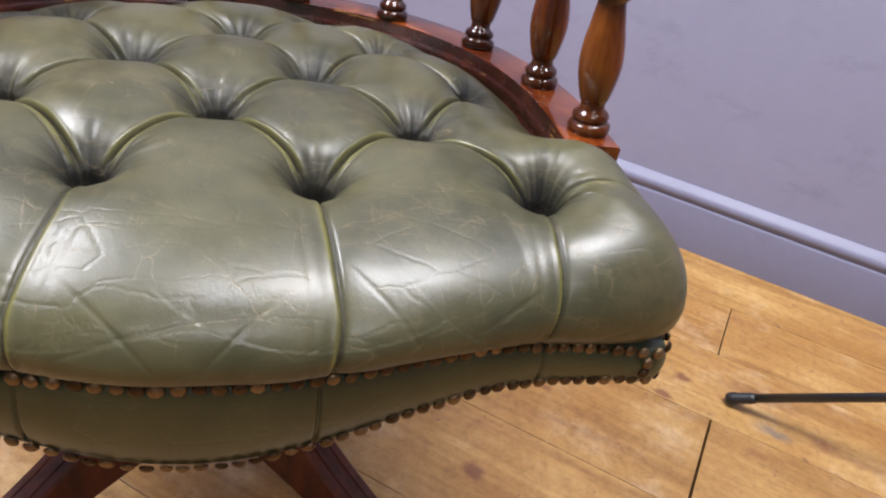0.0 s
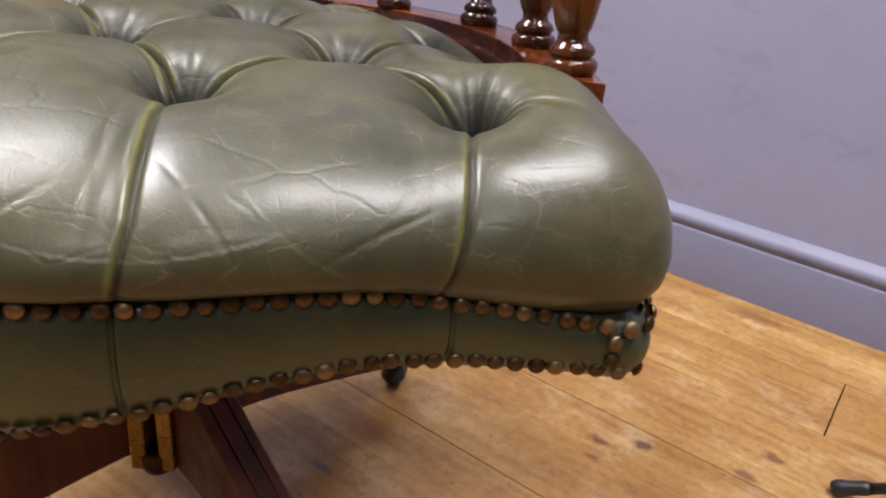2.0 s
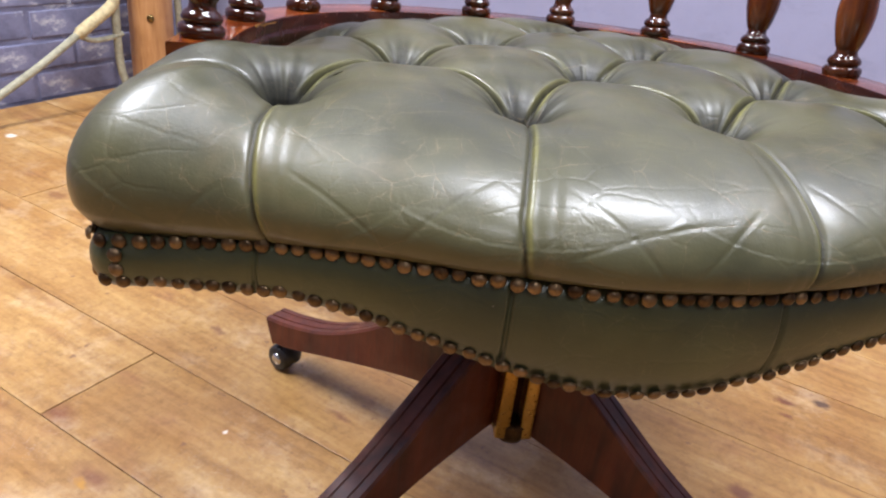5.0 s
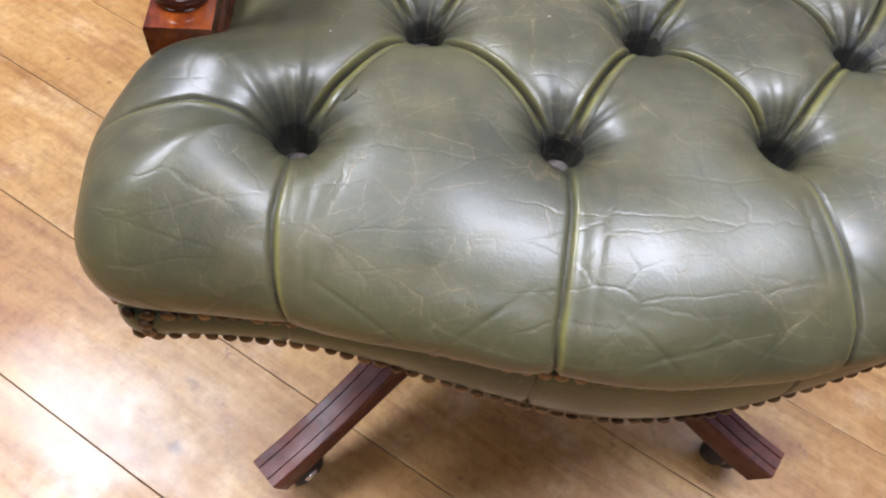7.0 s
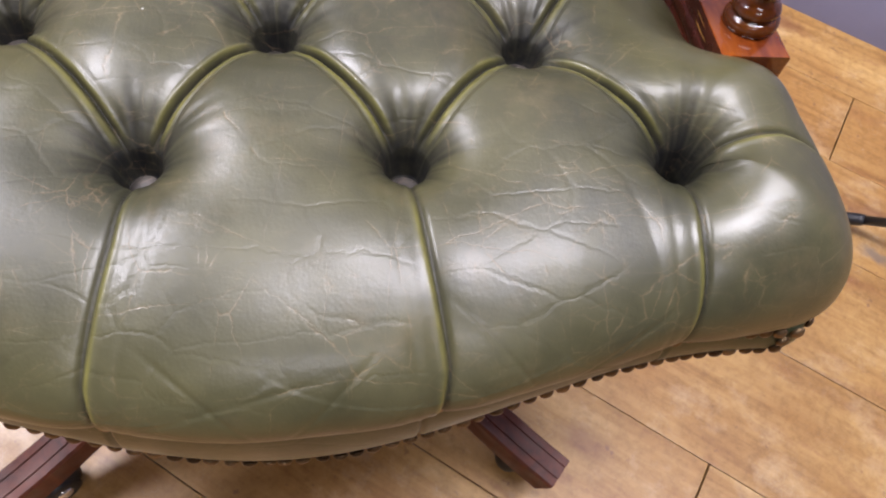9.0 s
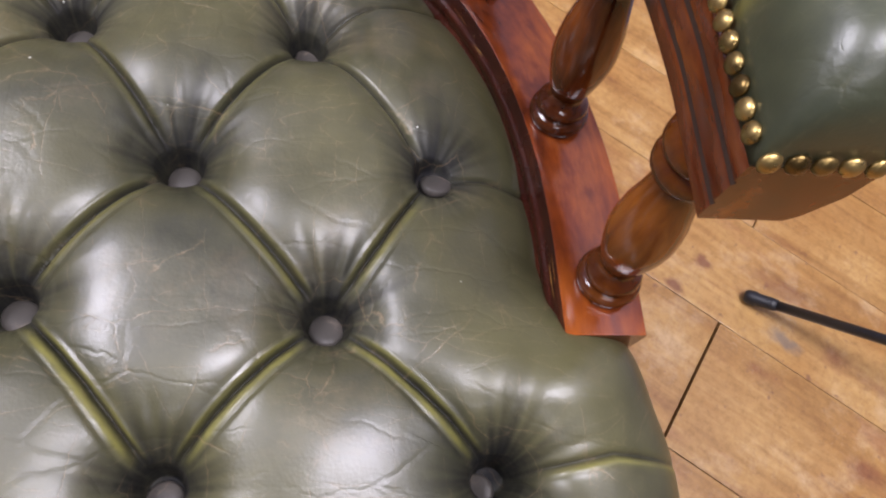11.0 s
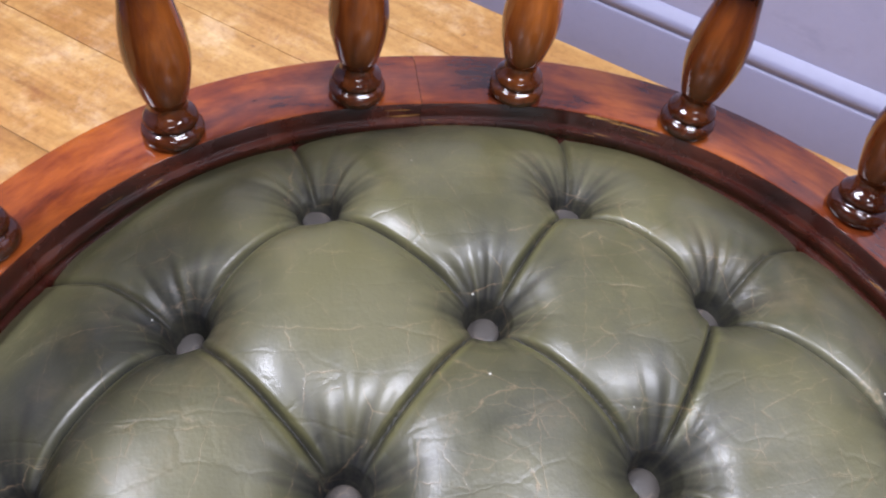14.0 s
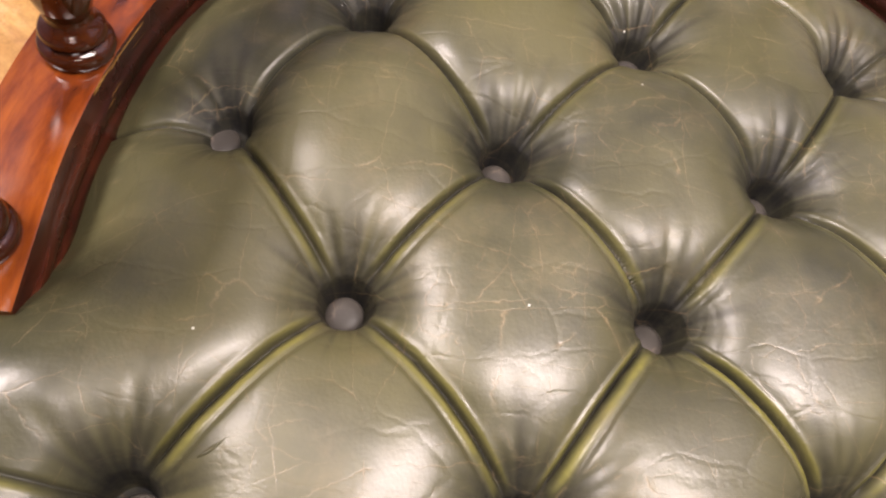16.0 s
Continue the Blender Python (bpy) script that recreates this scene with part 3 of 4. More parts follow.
def seat_cushion():
    c, OUT = seat_outline()
    n_around = len(OUT)
    T = np.roll(OUT, -1, 0) - np.roll(OUT, 1, 0)
    T /= np.linalg.norm(T, axis=1, keepdims=True)
    N = smooth_ring(np.stack([T[:, 1], -T[:, 0]], 1), 48)
    N /= np.linalg.norm(N, axis=1, keepdims=True)
    # 1 where the roll hangs over the front band, 0 inside the rail
    free = np.clip((-0.055 - OUT[:, 1]) / 0.05, 0, 1)
    free = smooth_ring((free * free * (3 - 2 * free))[:, None], 14)[:, 0]
    reach = 0.020 + 0.056 * free
    drop = 0.006 + 0.0 * free
    end = np.radians(90 + 24 * free)
    GAM = smooth_ring(OUT - N * reach[:, None], 5)
    n_top, n_roll = 330, 104
    rho = np.linspace(0, 1, n_top) ** 0.72
    rho[0] = 0.002
    Qs, Bs, Nz = [], [], []

    def top_z(x, y):
        back = np.clip(y, 0, 1)
        front = np.clip(-y, 0, 1)
        rim = (np.abs(x) / 0.252) ** 2.12 + (np.abs(y + 0.036) / 0.300) ** 2.12
        inside = np.clip((y + 0.11) / 0.09, 0, 1)
        inside = inside * inside * (3 - 2 * inside)
        return 0.4665 - 0.42 * front ** 2 - 0.36 * back ** 2 - 0.10 * x ** 2 * inside + np.where(x > 0, 0.17, 0.10) * (1 - inside) * np.clip(np.abs(x) - 0.18, 0, 1) - 0.034 * inside * np.clip((rim - 0.42) / 0.58, 0, 1.3) ** 1.6

    for r in rho:
        q = c + r * (GAM - c)
        Qs.append(q)
        Bs.append(np.column_stack([q, top_z(q[:, 0], q[:, 1])]))
    zg = top_z(GAM[:, 0], GAM[:, 1])
    ahead = GAM + N * 0.002
    lean = np.minimum((top_z(ahead[:, 0], ahead[:, 1]) - zg) / 0.002, 0)
    lean = smooth_ring(lean[:, None], 16)[:, 0]
    hem = np.array([band_high(x) + 0.0015 for x in OUT[:, 0]])
    drop = drop * (1 - free) + free * (zg + lean * reach * np.sin(end) - hem) / (1 - np.cos(end))
    for k in range(1, n_roll + 1):
        al = end * k / n_roll
        q = GAM + N * (al * 0.058)[:, None] * (0.45 + 0.55 * free)[:, None]
        Qs.append(q)
        Bs.append(np.column_stack([GAM + N * (reach * np.sin(al))[:, None], zg + lean * reach * np.sin(al) - drop * (1 - np.cos(al))]))
    for k in (1, 2):
        Qs.append(Qs[-1])
        Bs.append(np.column_stack([Bs[-1][:, :2] - N * 0.010, Bs[-1][:, 2] - 0.0005]))
    n_roll += 2
    n_rows = n_top + n_roll
    QG, PG = np.stack(Qs), np.stack(Bs)
    lo, hi = n_top - 152, n_top + 90
    ease = np.sin(np.linspace(0, np.pi, hi - lo))[:, None, None] ** 2 * 0.45
    for _ in range(600):
        for A in (QG, PG):
            A[lo:hi] += ease * (0.5 * (A[lo - 1:hi - 1] + A[lo + 1:hi + 1]) - A[lo:hi])
    Q, P = QG.reshape(-1, 2), PG.reshape(-1, 3)
    G = P.reshape(n_rows, n_around, 3)
    du = np.roll(G, -1, 1) - np.roll(G, 1, 1)
    dv = np.gradient(G, axis=0)
    nor = np.cross(dv.reshape(-1, 3), du.reshape(-1, 3))
    nor /= np.linalg.norm(nor, axis=1, keepdims=True) + 1e-12
    nor *= np.sign(nor[:n_around * n_top, 2].sum())
    bd = np.array([(x, y) for x, y, z in BUTTONS])
    r_all = np.linalg.norm(Q[:, None, :] - bd[None], axis=2)
    rmin, which = r_all.min(1), r_all.argmin(1)
    d1, s1, v1 = line_field(Q, PLEATS, 0.0078, 0.82)
    d2, s2, v2 = line_field(Q, BORDER, 0.0110, 1.3)
    ahead_k = np.clip((0.02 - Q[:, 1]) / 0.06, 0, 1)
    # a soft valley, a sharp crease, and the lip of the leather folded over it
    open_k = np.clip((rmin - 0.008) / 0.014, 0, 1)
    disp = 0.0042 - 0.0095 * v1 * (0.4 + 0.6 * open_k) - 0.0022 * open_k * np.exp(-(d1 / 0.0012) ** 1.6)
    disp += (0.0004 + 0.0006 * ahead_k) * np.exp(-((d1 - 0.0028) / 0.0014) ** 2) * (s1 > 0)
    disp -= (0.0002 + 0.0005 * ahead_k) * np.exp(-((d1 - 0.0062) / 0.0013) ** 2) * (s1 < 0)
    side = np.clip((0.320 - np.abs(Q[:, 0])) / 0.04, 0, 1)
    side = np.where(Q[:, 1] < -0.165, 1.0, side)
    disp -= side * (0.0030 * v2 + 0.0024 * np.exp(-(d2 / 0.0014) ** 1.4))
    disp += side * 0.0007 * np.exp(-((d2 - 0.0034) / 0.0020) ** 2) * (s2 < 0)
    disp -= side * 0.0003 * np.exp(-((d2 - 0.0155) / 0.0026) ** 2) * (s2 < 0) * (Q[:, 1] < -0.15)
    # pulled down to the buttons
    depth = np.array([z for *_, z in BUTTONS])
    zt = top_z(bd[:, 0], bd[:, 1])
    want = np.maximum((zt - depth) - 0.0010, 0.008)
    dim = np.zeros(len(Q))
    by_all = bd[:, 1]
    for i in range(len(bd)):
        r = r_all[:, i]
        near = r < 0.12
        ahead = np.clip((by_all[i] - Q[near, 1]) / (r[near] + 1e-6), 0, 1)
        rr = r[near] * (1 + (0.18 if i < 4 else 0.10) * ahead)
        dim[near] += (want[i] * 1.05 / (1 + (rr / 0.0140) ** 2.1)) ** 3
    disp -= dim ** (1 / 3)
    # gathered wrinkles behind and beside each button
    rel = Q - bd[which]
    jig = np.random.default_rng(7)
    for i in range(len(bd)):
        near = np.where(r_all[:, i] < 0.07)[0]
        r, tt = r_all[near, i], np.arctan2(Q[near, 0] - bd[i, 0], Q[near, 1] - bd[i, 1])
        for a0 in (-0.95, -0.66, -0.42, -0.20, 0.03, 0.24, 0.47, 0.70, 1.0, 1.9, -2.0, 2.5):
            a1 = a0 + jig.uniform(-0.09, 0.09)
            back = abs(a0) < 1.2
            ln = jig.uniform(0.022, 0.058) * (1 if back else 0.6)
            amp = min(1.0, want[i] / 0.032) ** 1.5 * jig.uniform(0.25, 1.0) * (1 if back else 0.4) * (1.25 - 0.45 * abs(a0) if back else 1)
            bend = jig.uniform(-3.5, 3.5)
            off = np.abs(np.sin((tt - a1) / 2)) * 2 * r * np.sign(np.sin(tt - a1)) + bend * r * r
            wide = 0.0006 + 0.055 * r
            fade = np.clip((r - 0.006) / 0.010, 0, 1) * np.clip((ln - r) / 0.026, 0, 1)
            disp[near] -= 0.8 * amp * fade * (0.0012 * np.exp(-(off / wide) ** 2) - 0.0008 * np.exp(-((off - 2.1 * wide) / (1.2 * wide)) ** 2))
    # slow unevenness and long sagging creases on the front roll
    nz = np.sin(Q[:, 0] * 41 + 1.3 * np.sin(Q[:, 1] * 37)) * np.sin(Q[:, 1] * 33 + 1.1 * np.sin(Q[:, 0] * 29))
    disp += 0.0010 * nz
    roll = np.clip((-0.19 - Q[:, 1]) / 0.03, 0, 1)
    for x0, y0, x1, y1, sag in ((0.082, -0.205, 0.135, -0.262, 0.004), (0.205, -0.208, 0.150, -0.262, -0.004), (0.228, -0.262, 0.285, -0.225, 0.003), (0.242, -0.275, 0.295, -0.245, 0.003), (-0.20, -0.208, -0.145, -0.262, 0.004), (-0.082, -0.215, -0.150, -0.268, -0.004), (-0.228, -0.215, -0.29, -0.262, -0.003), (-0.055, -0.222, 0.0, -0.285, 0.005), (0.055, -0.225, 0.01, -0.285, -0.003), (-0.06, -0.27, 0.03, -0.24, 0.003)):
        ln = math.hypot(x1 - x0, y1 - y0)
        ca, sa = (x1 - x0) / ln, (y1 - y0) / ln
        a = ((Q[:, 0] - x0) * ca + (Q[:, 1] - y0) * sa) / ln
        b = -(Q[:, 0] - x0) * sa + (Q[:, 1] - y0) * ca - sag * np.sin(np.clip(a, 0, 1) * np.pi)
        disp -= 0.00034 * np.exp(-(b / 0.0013) ** 2) * np.clip(np.minimum(a, 1 - a) * 5, 0, 1)
    # even out at the very edge, where the leather is nailed
    edge = np.ones(n_rows)
    edge[-16:-2] = np.linspace(1, 0.12, 14)
    edge[-2:] = 0
    disp *= np.repeat(edge, n_around)
    # keep the pull of the buttons upright and the rest along the surface
    P = P + nor * disp[:, None]
    # a small flat seat under each button
    for i, (bx, by, bz) in enumerate(BUTTONS):
        r = r_all[:, i]
        near = np.where(r < 0.013)[0]
        k = np.clip((0.0128 - r[near]) / 0.0055, 0, 1)
        k = k * k * (3 - 2 * k)
        P[near, 2] += k * (bz - 0.0030 - P[near, 2])
    clear = np.clip((rmin - 0.014) / 0.012, 0, 1)
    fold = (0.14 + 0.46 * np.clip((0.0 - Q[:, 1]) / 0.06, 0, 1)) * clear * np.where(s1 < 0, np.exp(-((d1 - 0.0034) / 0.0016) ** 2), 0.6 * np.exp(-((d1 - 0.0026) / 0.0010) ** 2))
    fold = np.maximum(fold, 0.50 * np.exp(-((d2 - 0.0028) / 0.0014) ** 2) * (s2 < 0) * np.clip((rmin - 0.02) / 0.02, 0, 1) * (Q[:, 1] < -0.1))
    verts = np.vstack([P, [[c[0], c[1], P[:n_around, 2].mean()]]])
    idx = np.arange(n_rows * n_around).reshape(n_rows, n_around)
    a, b = idx[:-1], np.roll(idx[:-1], -1, 1)
    e, f = idx[1:], np.roll(idx[1:], -1, 1)
    faces = np.stack([a, e, f, b], -1).reshape(-1, 4).tolist()
    centre = len(verts) - 1
    faces += [(centre, int(idx[0, i]), int(idx[0, (i + 1) % n_around])) for i in range(n_around)]
    me = bpy.data.meshes.new("seat_cushion")
    me.from_pydata(verts.tolist(), [], faces)
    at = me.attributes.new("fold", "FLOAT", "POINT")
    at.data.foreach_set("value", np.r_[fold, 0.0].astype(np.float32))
    # mask of dark finish and painted shade, round buttons and along creases
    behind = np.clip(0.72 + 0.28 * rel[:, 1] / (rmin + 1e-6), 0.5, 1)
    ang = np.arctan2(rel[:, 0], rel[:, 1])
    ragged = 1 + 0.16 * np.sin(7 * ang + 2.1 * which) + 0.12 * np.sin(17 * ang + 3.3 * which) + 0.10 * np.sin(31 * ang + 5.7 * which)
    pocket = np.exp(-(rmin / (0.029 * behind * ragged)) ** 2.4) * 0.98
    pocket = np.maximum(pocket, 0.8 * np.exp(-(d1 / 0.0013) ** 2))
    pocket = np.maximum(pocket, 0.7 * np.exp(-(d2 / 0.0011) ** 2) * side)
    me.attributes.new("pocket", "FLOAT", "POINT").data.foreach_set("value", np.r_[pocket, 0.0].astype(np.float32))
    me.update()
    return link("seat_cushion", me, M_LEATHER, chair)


cushion = seat_cushion()
tagged(cushion, "deep buttoned green leather seat cushion with worn creases")

bm = bmesh.new()
lathe(bm, [(0, 0.0026), (0.004, 0.0024), (0.0074, 0.0019), (0.0085, 0.0010), (0.0089, -0.0010), (0.0082, -0.003), (0.006, -0.005)], seg=20)
first = part("button", bm, M_BUTTON, cushion, "grey leather covered button")
button_me = first.data
for i, (x, y, z) in enumerate(BUTTONS):
    ob = first if i == 0 else tagged(new("button", button_me), "grey leather covered button")
    ob.parent = cushion
    ob.location = (x, y, z - 0.0020)
    ob.rotation_euler = (random.uniform(-0.25, 0.25) - (0.15 if y < -0.1 else 0), random.uniform(-0.2, 0.2) + (0.35 if abs(x) > 0.19 else 0) * (1 if x > 0 else -1), random.uniform(0, 6))


# front band below the roll: a serpentine strip from one rail end round the front to the other
def band_path():
    pts = []
    for i in range(0, 9):
        pts.append((-0.304, -0.07 - 0.122 * i / 8))
    for i in range(1, 7):
        a = radians(15 * i)
        pts.append((-0.304 + 0.013 * (1 - math.cos(a)), -0.192 - 0.013 * math.sin(a)))
    for i in range(1, 560):
        x = -0.291 + 0.582 * i / 560
        pts.append((x, band_plan(x)))
    return pts + [(0.002 - x, y) for x, y in pts[:15][::-1]]


BAND = np.array(band_path())
BN = -normals(BAND)
rows = []
for (x, y), (nx, ny) in zip(BAND, BN):
    zl, zh = band_low(x), band_high(x)
    seam = min(abs(abs(x) - 0.076), abs(abs(x) - 0.214)) if y < -0.19 else 1
    under = band_tuck(x)
    dent = 0.0030 * math.exp(-(seam / 0.0011) ** 2)
    sec = []
    for k in range(9):
        t = k / 8
        out = 0.0065 * math.sin(math.pi * t) ** 0.7 - dent - 0.0075 * under * (1 - t) ** 5
        sec.append((x + nx * out, y + ny * out, zl + (zh - zl) * t))
    inn = [(x - nx * 0.02, y - ny * 0.02, zh), (x - nx * 0.02, y - ny * 0.02, zl + 0.002)]
    rows.append(sec + inn)
bm = bmesh.new()
sweep(bm, rows)
band = part("front_band", bm, M_BAND, chair, "narrow green leather band edged with aged brass nails")


def along(P, step, start=0.0, stop=None):
    d = np.r_[0, np.cumsum(np.linalg.norm(np.diff(P, axis=0), axis=1))]
    n = int(((stop if stop else d[-1]) - start) / step)
    for k in range(n + 1):
        s = start + k * step
        i = min(max(int(np.searchsorted(d, s)) - 1, 0), len(P) - 2)
        f = (s - d[i]) / (d[i + 1] - d[i])
        yield P[i] * (1 - f) + P[i + 1] * f, P[i + 1] - P[i]


bm = bmesh.new()
lathe(bm, [(0, 0.0025), (0.0016, 0.0023), (0.0032, 0.0017), (0.0043, 0.0008), (0.0047, 0.0), (0.0043, -0.001)], seg=14)
nail_me = bpy.data.meshes.new("nail")
bm.to_mesh(nail_me)
bm.free()
nail_me.polygons.foreach_set("use_smooth", [True] * len(nail_me.polygons))
nail_me.materials.append(M_BRASSD)
nail_arm = nail_me.copy()
nail_arm.materials.clear()
nail_arm.materials.append(M_BRASS)


def nail(me, at, out, parent, size=1.0):
    ob = new("nail", me)
    ob.parent = parent
    out = Vector(out).normalized() + Vector((random.uniform(-0.1, 0.1), random.uniform(-0.1, 0.1), random.uniform(-0.1, 0.1)))
    m = Matrix.Translation(at) @ out.to_track_quat("Z", "Y").to_matrix().to_4x4() @ Matrix.Diagonal((size, size, size, 1))
    ob.matrix_local = m
    return ob


for q, t in along(BAND, 0.0099, 0.106, float(np.sum(np.linalg.norm(np.diff(BAND, axis=0), axis=1))) - 0.105):
    o = Vector((t[1], -t[0], 0)).normalized()
    under = band_tuck(q[0]) if q[1] < -0.2 else 0.0
    for z, dz, far in ((band_high(q[0]) - 0.0012, 0.0, 0.0050), (band_low(q[0]) + 0.0058 + 0.0014 * under, -0.15 - 0.55 * under, 0.0046 - 0.0036 * under)):
        s = random.choice((0.84, 0.90, 0.90, 0.95))
        nail(nail_me, (q[0] + o.x * far + random.uniform(-0.0007, 0.0007), q[1] + o.y * far, z + random.uniform(-0.0007, 0.0007)), (o.x, o.y, dz + 0.12), band, s)
for sgn in (-1, 1):
    for z in (0.3625, 0.3715):
        nail(nail_me, (sgn * 0.291, -0.2115, z), (sgn * 0.25, -1, 0.1), band, 0.92)
    for k in range(9):
        nail(nail_me, (sgn * 0.307, -0.19 + 0.0115 * k, 0.377), (sgn, 0, 0.1), band)

# seat board below
bm = bmesh.new()
c0, OUT = seat_outline(96)
low = [(x * 0.86, (y + 0.03) * 0.86 - 0.03, 0.350) for x, y in OUT]
high = [(x * 0.90, (y + 0.03) * 0.90 - 0.03, 0.412) for x, y in OUT]
sweep(bm, [low, high])
soft_edges(part("seat_board", bm, M_UNDER_GROOVE, chair, "dark underside board of the seat"))

def lay_grain(ob, rows, sec):
    """Stores length along the rail, width and height at each point, for the grain."""
    co = [c for i in range(rows) for r, z in sec for c in (0.0072 * i, r, z)]
    ob.data.attributes.new("grain", "FLOAT_VECTOR", "POINT").data.foreach_set("vector", co)


# gallery rail in two halves
RAIL, RLEN = horseshoe(0.2735, 0.3015, 2.3, -0.036, -0.072, 180)
RAIL_N = normals(RAIL)
section = rounded([(0.0215, 0.0), (0.0215, -0.021), (0.0175, -0.0235), (0.0175, -0.047), (-0.0225, -0.047), (-0.0225, -0.027), (-0.0205, -0.0235), (-0.0225, -0.019), (-0.0225, -0.014), (-0.0205, -0.0115), (-0.0205, 0.0)], 0.0016)
for half in (0, 1):
    sl = slice(0, 89) if half == 0 else slice(88, 181)
    frames = []
    for (x, y), (nx, ny) in zip(RAIL[sl], RAIL_N[sl]):
        wide = 1 + (0.02 if x > 0 else -0.22) * max(0.0, min(1.0, 1.15 - (y + 0.03) / 0.22))
        frames.append([(x + nx * r * (wide if r < 0 else 1), y + ny * r * (wide if r < 0 else 1), rail_z(y) + z) for r, z in section])
    bm = bmesh.new()
    if half == 1:
        frames[0] = [tuple(Vector(p).lerp(Vector(q), 0.06)) for p, q in zip(frames[0], frames[1])]
    sweep(bm, frames)
    rail = soft_edges(part("seat_rail", bm, M_MAHOG, chair, "polished red mahogany curved rail half"), 40)
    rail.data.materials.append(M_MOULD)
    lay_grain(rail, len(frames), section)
    # inward faces take the dark moulding wood, the rail's shade put into its colour
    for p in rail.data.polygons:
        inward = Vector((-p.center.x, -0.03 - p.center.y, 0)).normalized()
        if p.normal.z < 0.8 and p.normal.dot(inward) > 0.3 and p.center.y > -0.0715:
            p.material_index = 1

def arm_rise(y):
    return 0.001 - 0.07 * max(0.0, y + 0.02)


# turned spindles
# the spindles' feet, and how their tips lean from them
SPIN = [(0.278, -0.043, -0.010, 0.008), (0.2645, 0.056, -0.006, 0.009), (0.2265, 0.152, 0.005, 0.027), (0.148, 0.223, -0.001, 0.014), (0.048, 0.2545, -0.001, 0.008)]
PROF = [(0.0, -0.002), (0.0133, -0.002), (0.0158, 0.0008), (0.0165, 0.0036), (0.016, 0.0064), (0.0141, 0.008), (0.0123, 0.0085), (0.0123, 0.009), (0.0139, 0.01), (0.0144, 0.0118), (0.0137, 0.0138), (0.0122, 0.0155), (0.01, 0.017), (0.0092, 0.02), (0.0094, 0.0222), (0.0102, 0.023), (0.0115, 0.0262), (0.0134, 0.033), (0.0153, 0.041), (0.0162, 0.049), (0.0161, 0.055), (0.015, 0.065), (0.0129, 0.075), (0.0113, 0.084), (0.0103, 0.089), (0.0102, 0.0905), (0.011, 0.0915), (0.0139, 0.0928), (0.0158, 0.0952), (0.016, 0.0976), (0.0148, 0.0996), (0.0131, 0.1004), (0.0131, 0.101), (0.0152, 0.1022), (0.0162, 0.1045), (0.0156, 0.1072), (0.0133, 0.1092), (0.012, 0.111), (0.0116, 0.115), (0.0116, 0.125)]
RAIL_TOP = 0.584
PROF = [(r, z if z < 0.0905 else 0.0905 + (z - 0.0905) * 1.38) for r, z in PROF]
bm = bmesh.new()
lathe(bm, PROF, seg=32)
spin_me = bpy.data.meshes.new("spindle")
bmesh.ops.recalc_face_normals(bm, faces=bm.faces)
bm.to_mesh(spin_me)
bm.free()
spin_me.polygons.foreach_set("use_smooth", [True] * len(spin_me.polygons))
spin_me.materials.append(M_SPIN)
ring_at = [float(np.interp(v.co.z, (0.016, 0.034, 0.076, 0.090), (0.85, 0.0, 0.0, 0.75))) for v in spin_me.vertices]
spin_me.attributes.new("rings", "FLOAT", "POINT").data.foreach_set("value", ring_at)
spin_light = spin_me.copy()
spin_light.materials.clear()
spin_light.materials.append(M_SPIN2)
for sgn in (1, -1):
    for x, y, dx, dy in SPIN:
        ob = new("spindle", spin_light if sgn > 0 and y < 0 else spin_me)
        ob.parent = chair
        base = Vector((sgn * x, y, rail_z(y)))
        tip = Vector((sgn * (x + dx), y + dy, RAIL_TOP + arm_rise(y + dy) + 0.004))
        axis = tip - base
        ob.matrix_local = Matrix.Translation(base) @ axis.to_track_quat("Z", "Y").to_matrix().to_4x4() @ Matrix.Rotation(random.uniform(0, 6), 4, "Z") @ Matrix.Diagonal((1, 1, axis.length / 0.122, 1))

# arm rail with its padded top
ARM, ALEN = horseshoe(0.2755, 0.314, 2.38, -0.030, -0.069, 200)
ARM_N = normals(ARM)
arm_sec = rounded([(-0.0220, 0.0), (-0.0225, 0.0095), (-0.0213, 0.0103), (-0.0213, 0.0115), (-0.0228, 0.0120), (-0.0232, 0.0225), (-0.0220, 0.0233), (-0.0220, 0.0245), (-0.0235, 0.0250), (-0.0240, 0.0345), (0.0200, 0.0345), (0.0190, 0.018), (0.0130, 0.004), (0.0090, 0.0)], 0.001)


frames = [[(x + nx * r, y + ny * r, RAIL_TOP + arm_rise(y) + z) for r, z in arm_sec] for (x, y), (nx, ny) in zip(ARM, ARM_N)]
bm = bmesh.new()
sweep(bm, frames)
arm = soft_edges(part("arm_rail", bm, M_MAHOG, chair, "grooved mahogany arm rail"), 30)
lay_grain(arm, len(frames), arm_sec)
arm.data.materials.append(M_UNDER_GROOVE)
# grooves coloured dark and matte, for their shade and against glare
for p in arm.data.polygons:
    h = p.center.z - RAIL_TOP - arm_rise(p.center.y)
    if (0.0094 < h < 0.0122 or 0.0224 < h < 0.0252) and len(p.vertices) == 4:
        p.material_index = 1

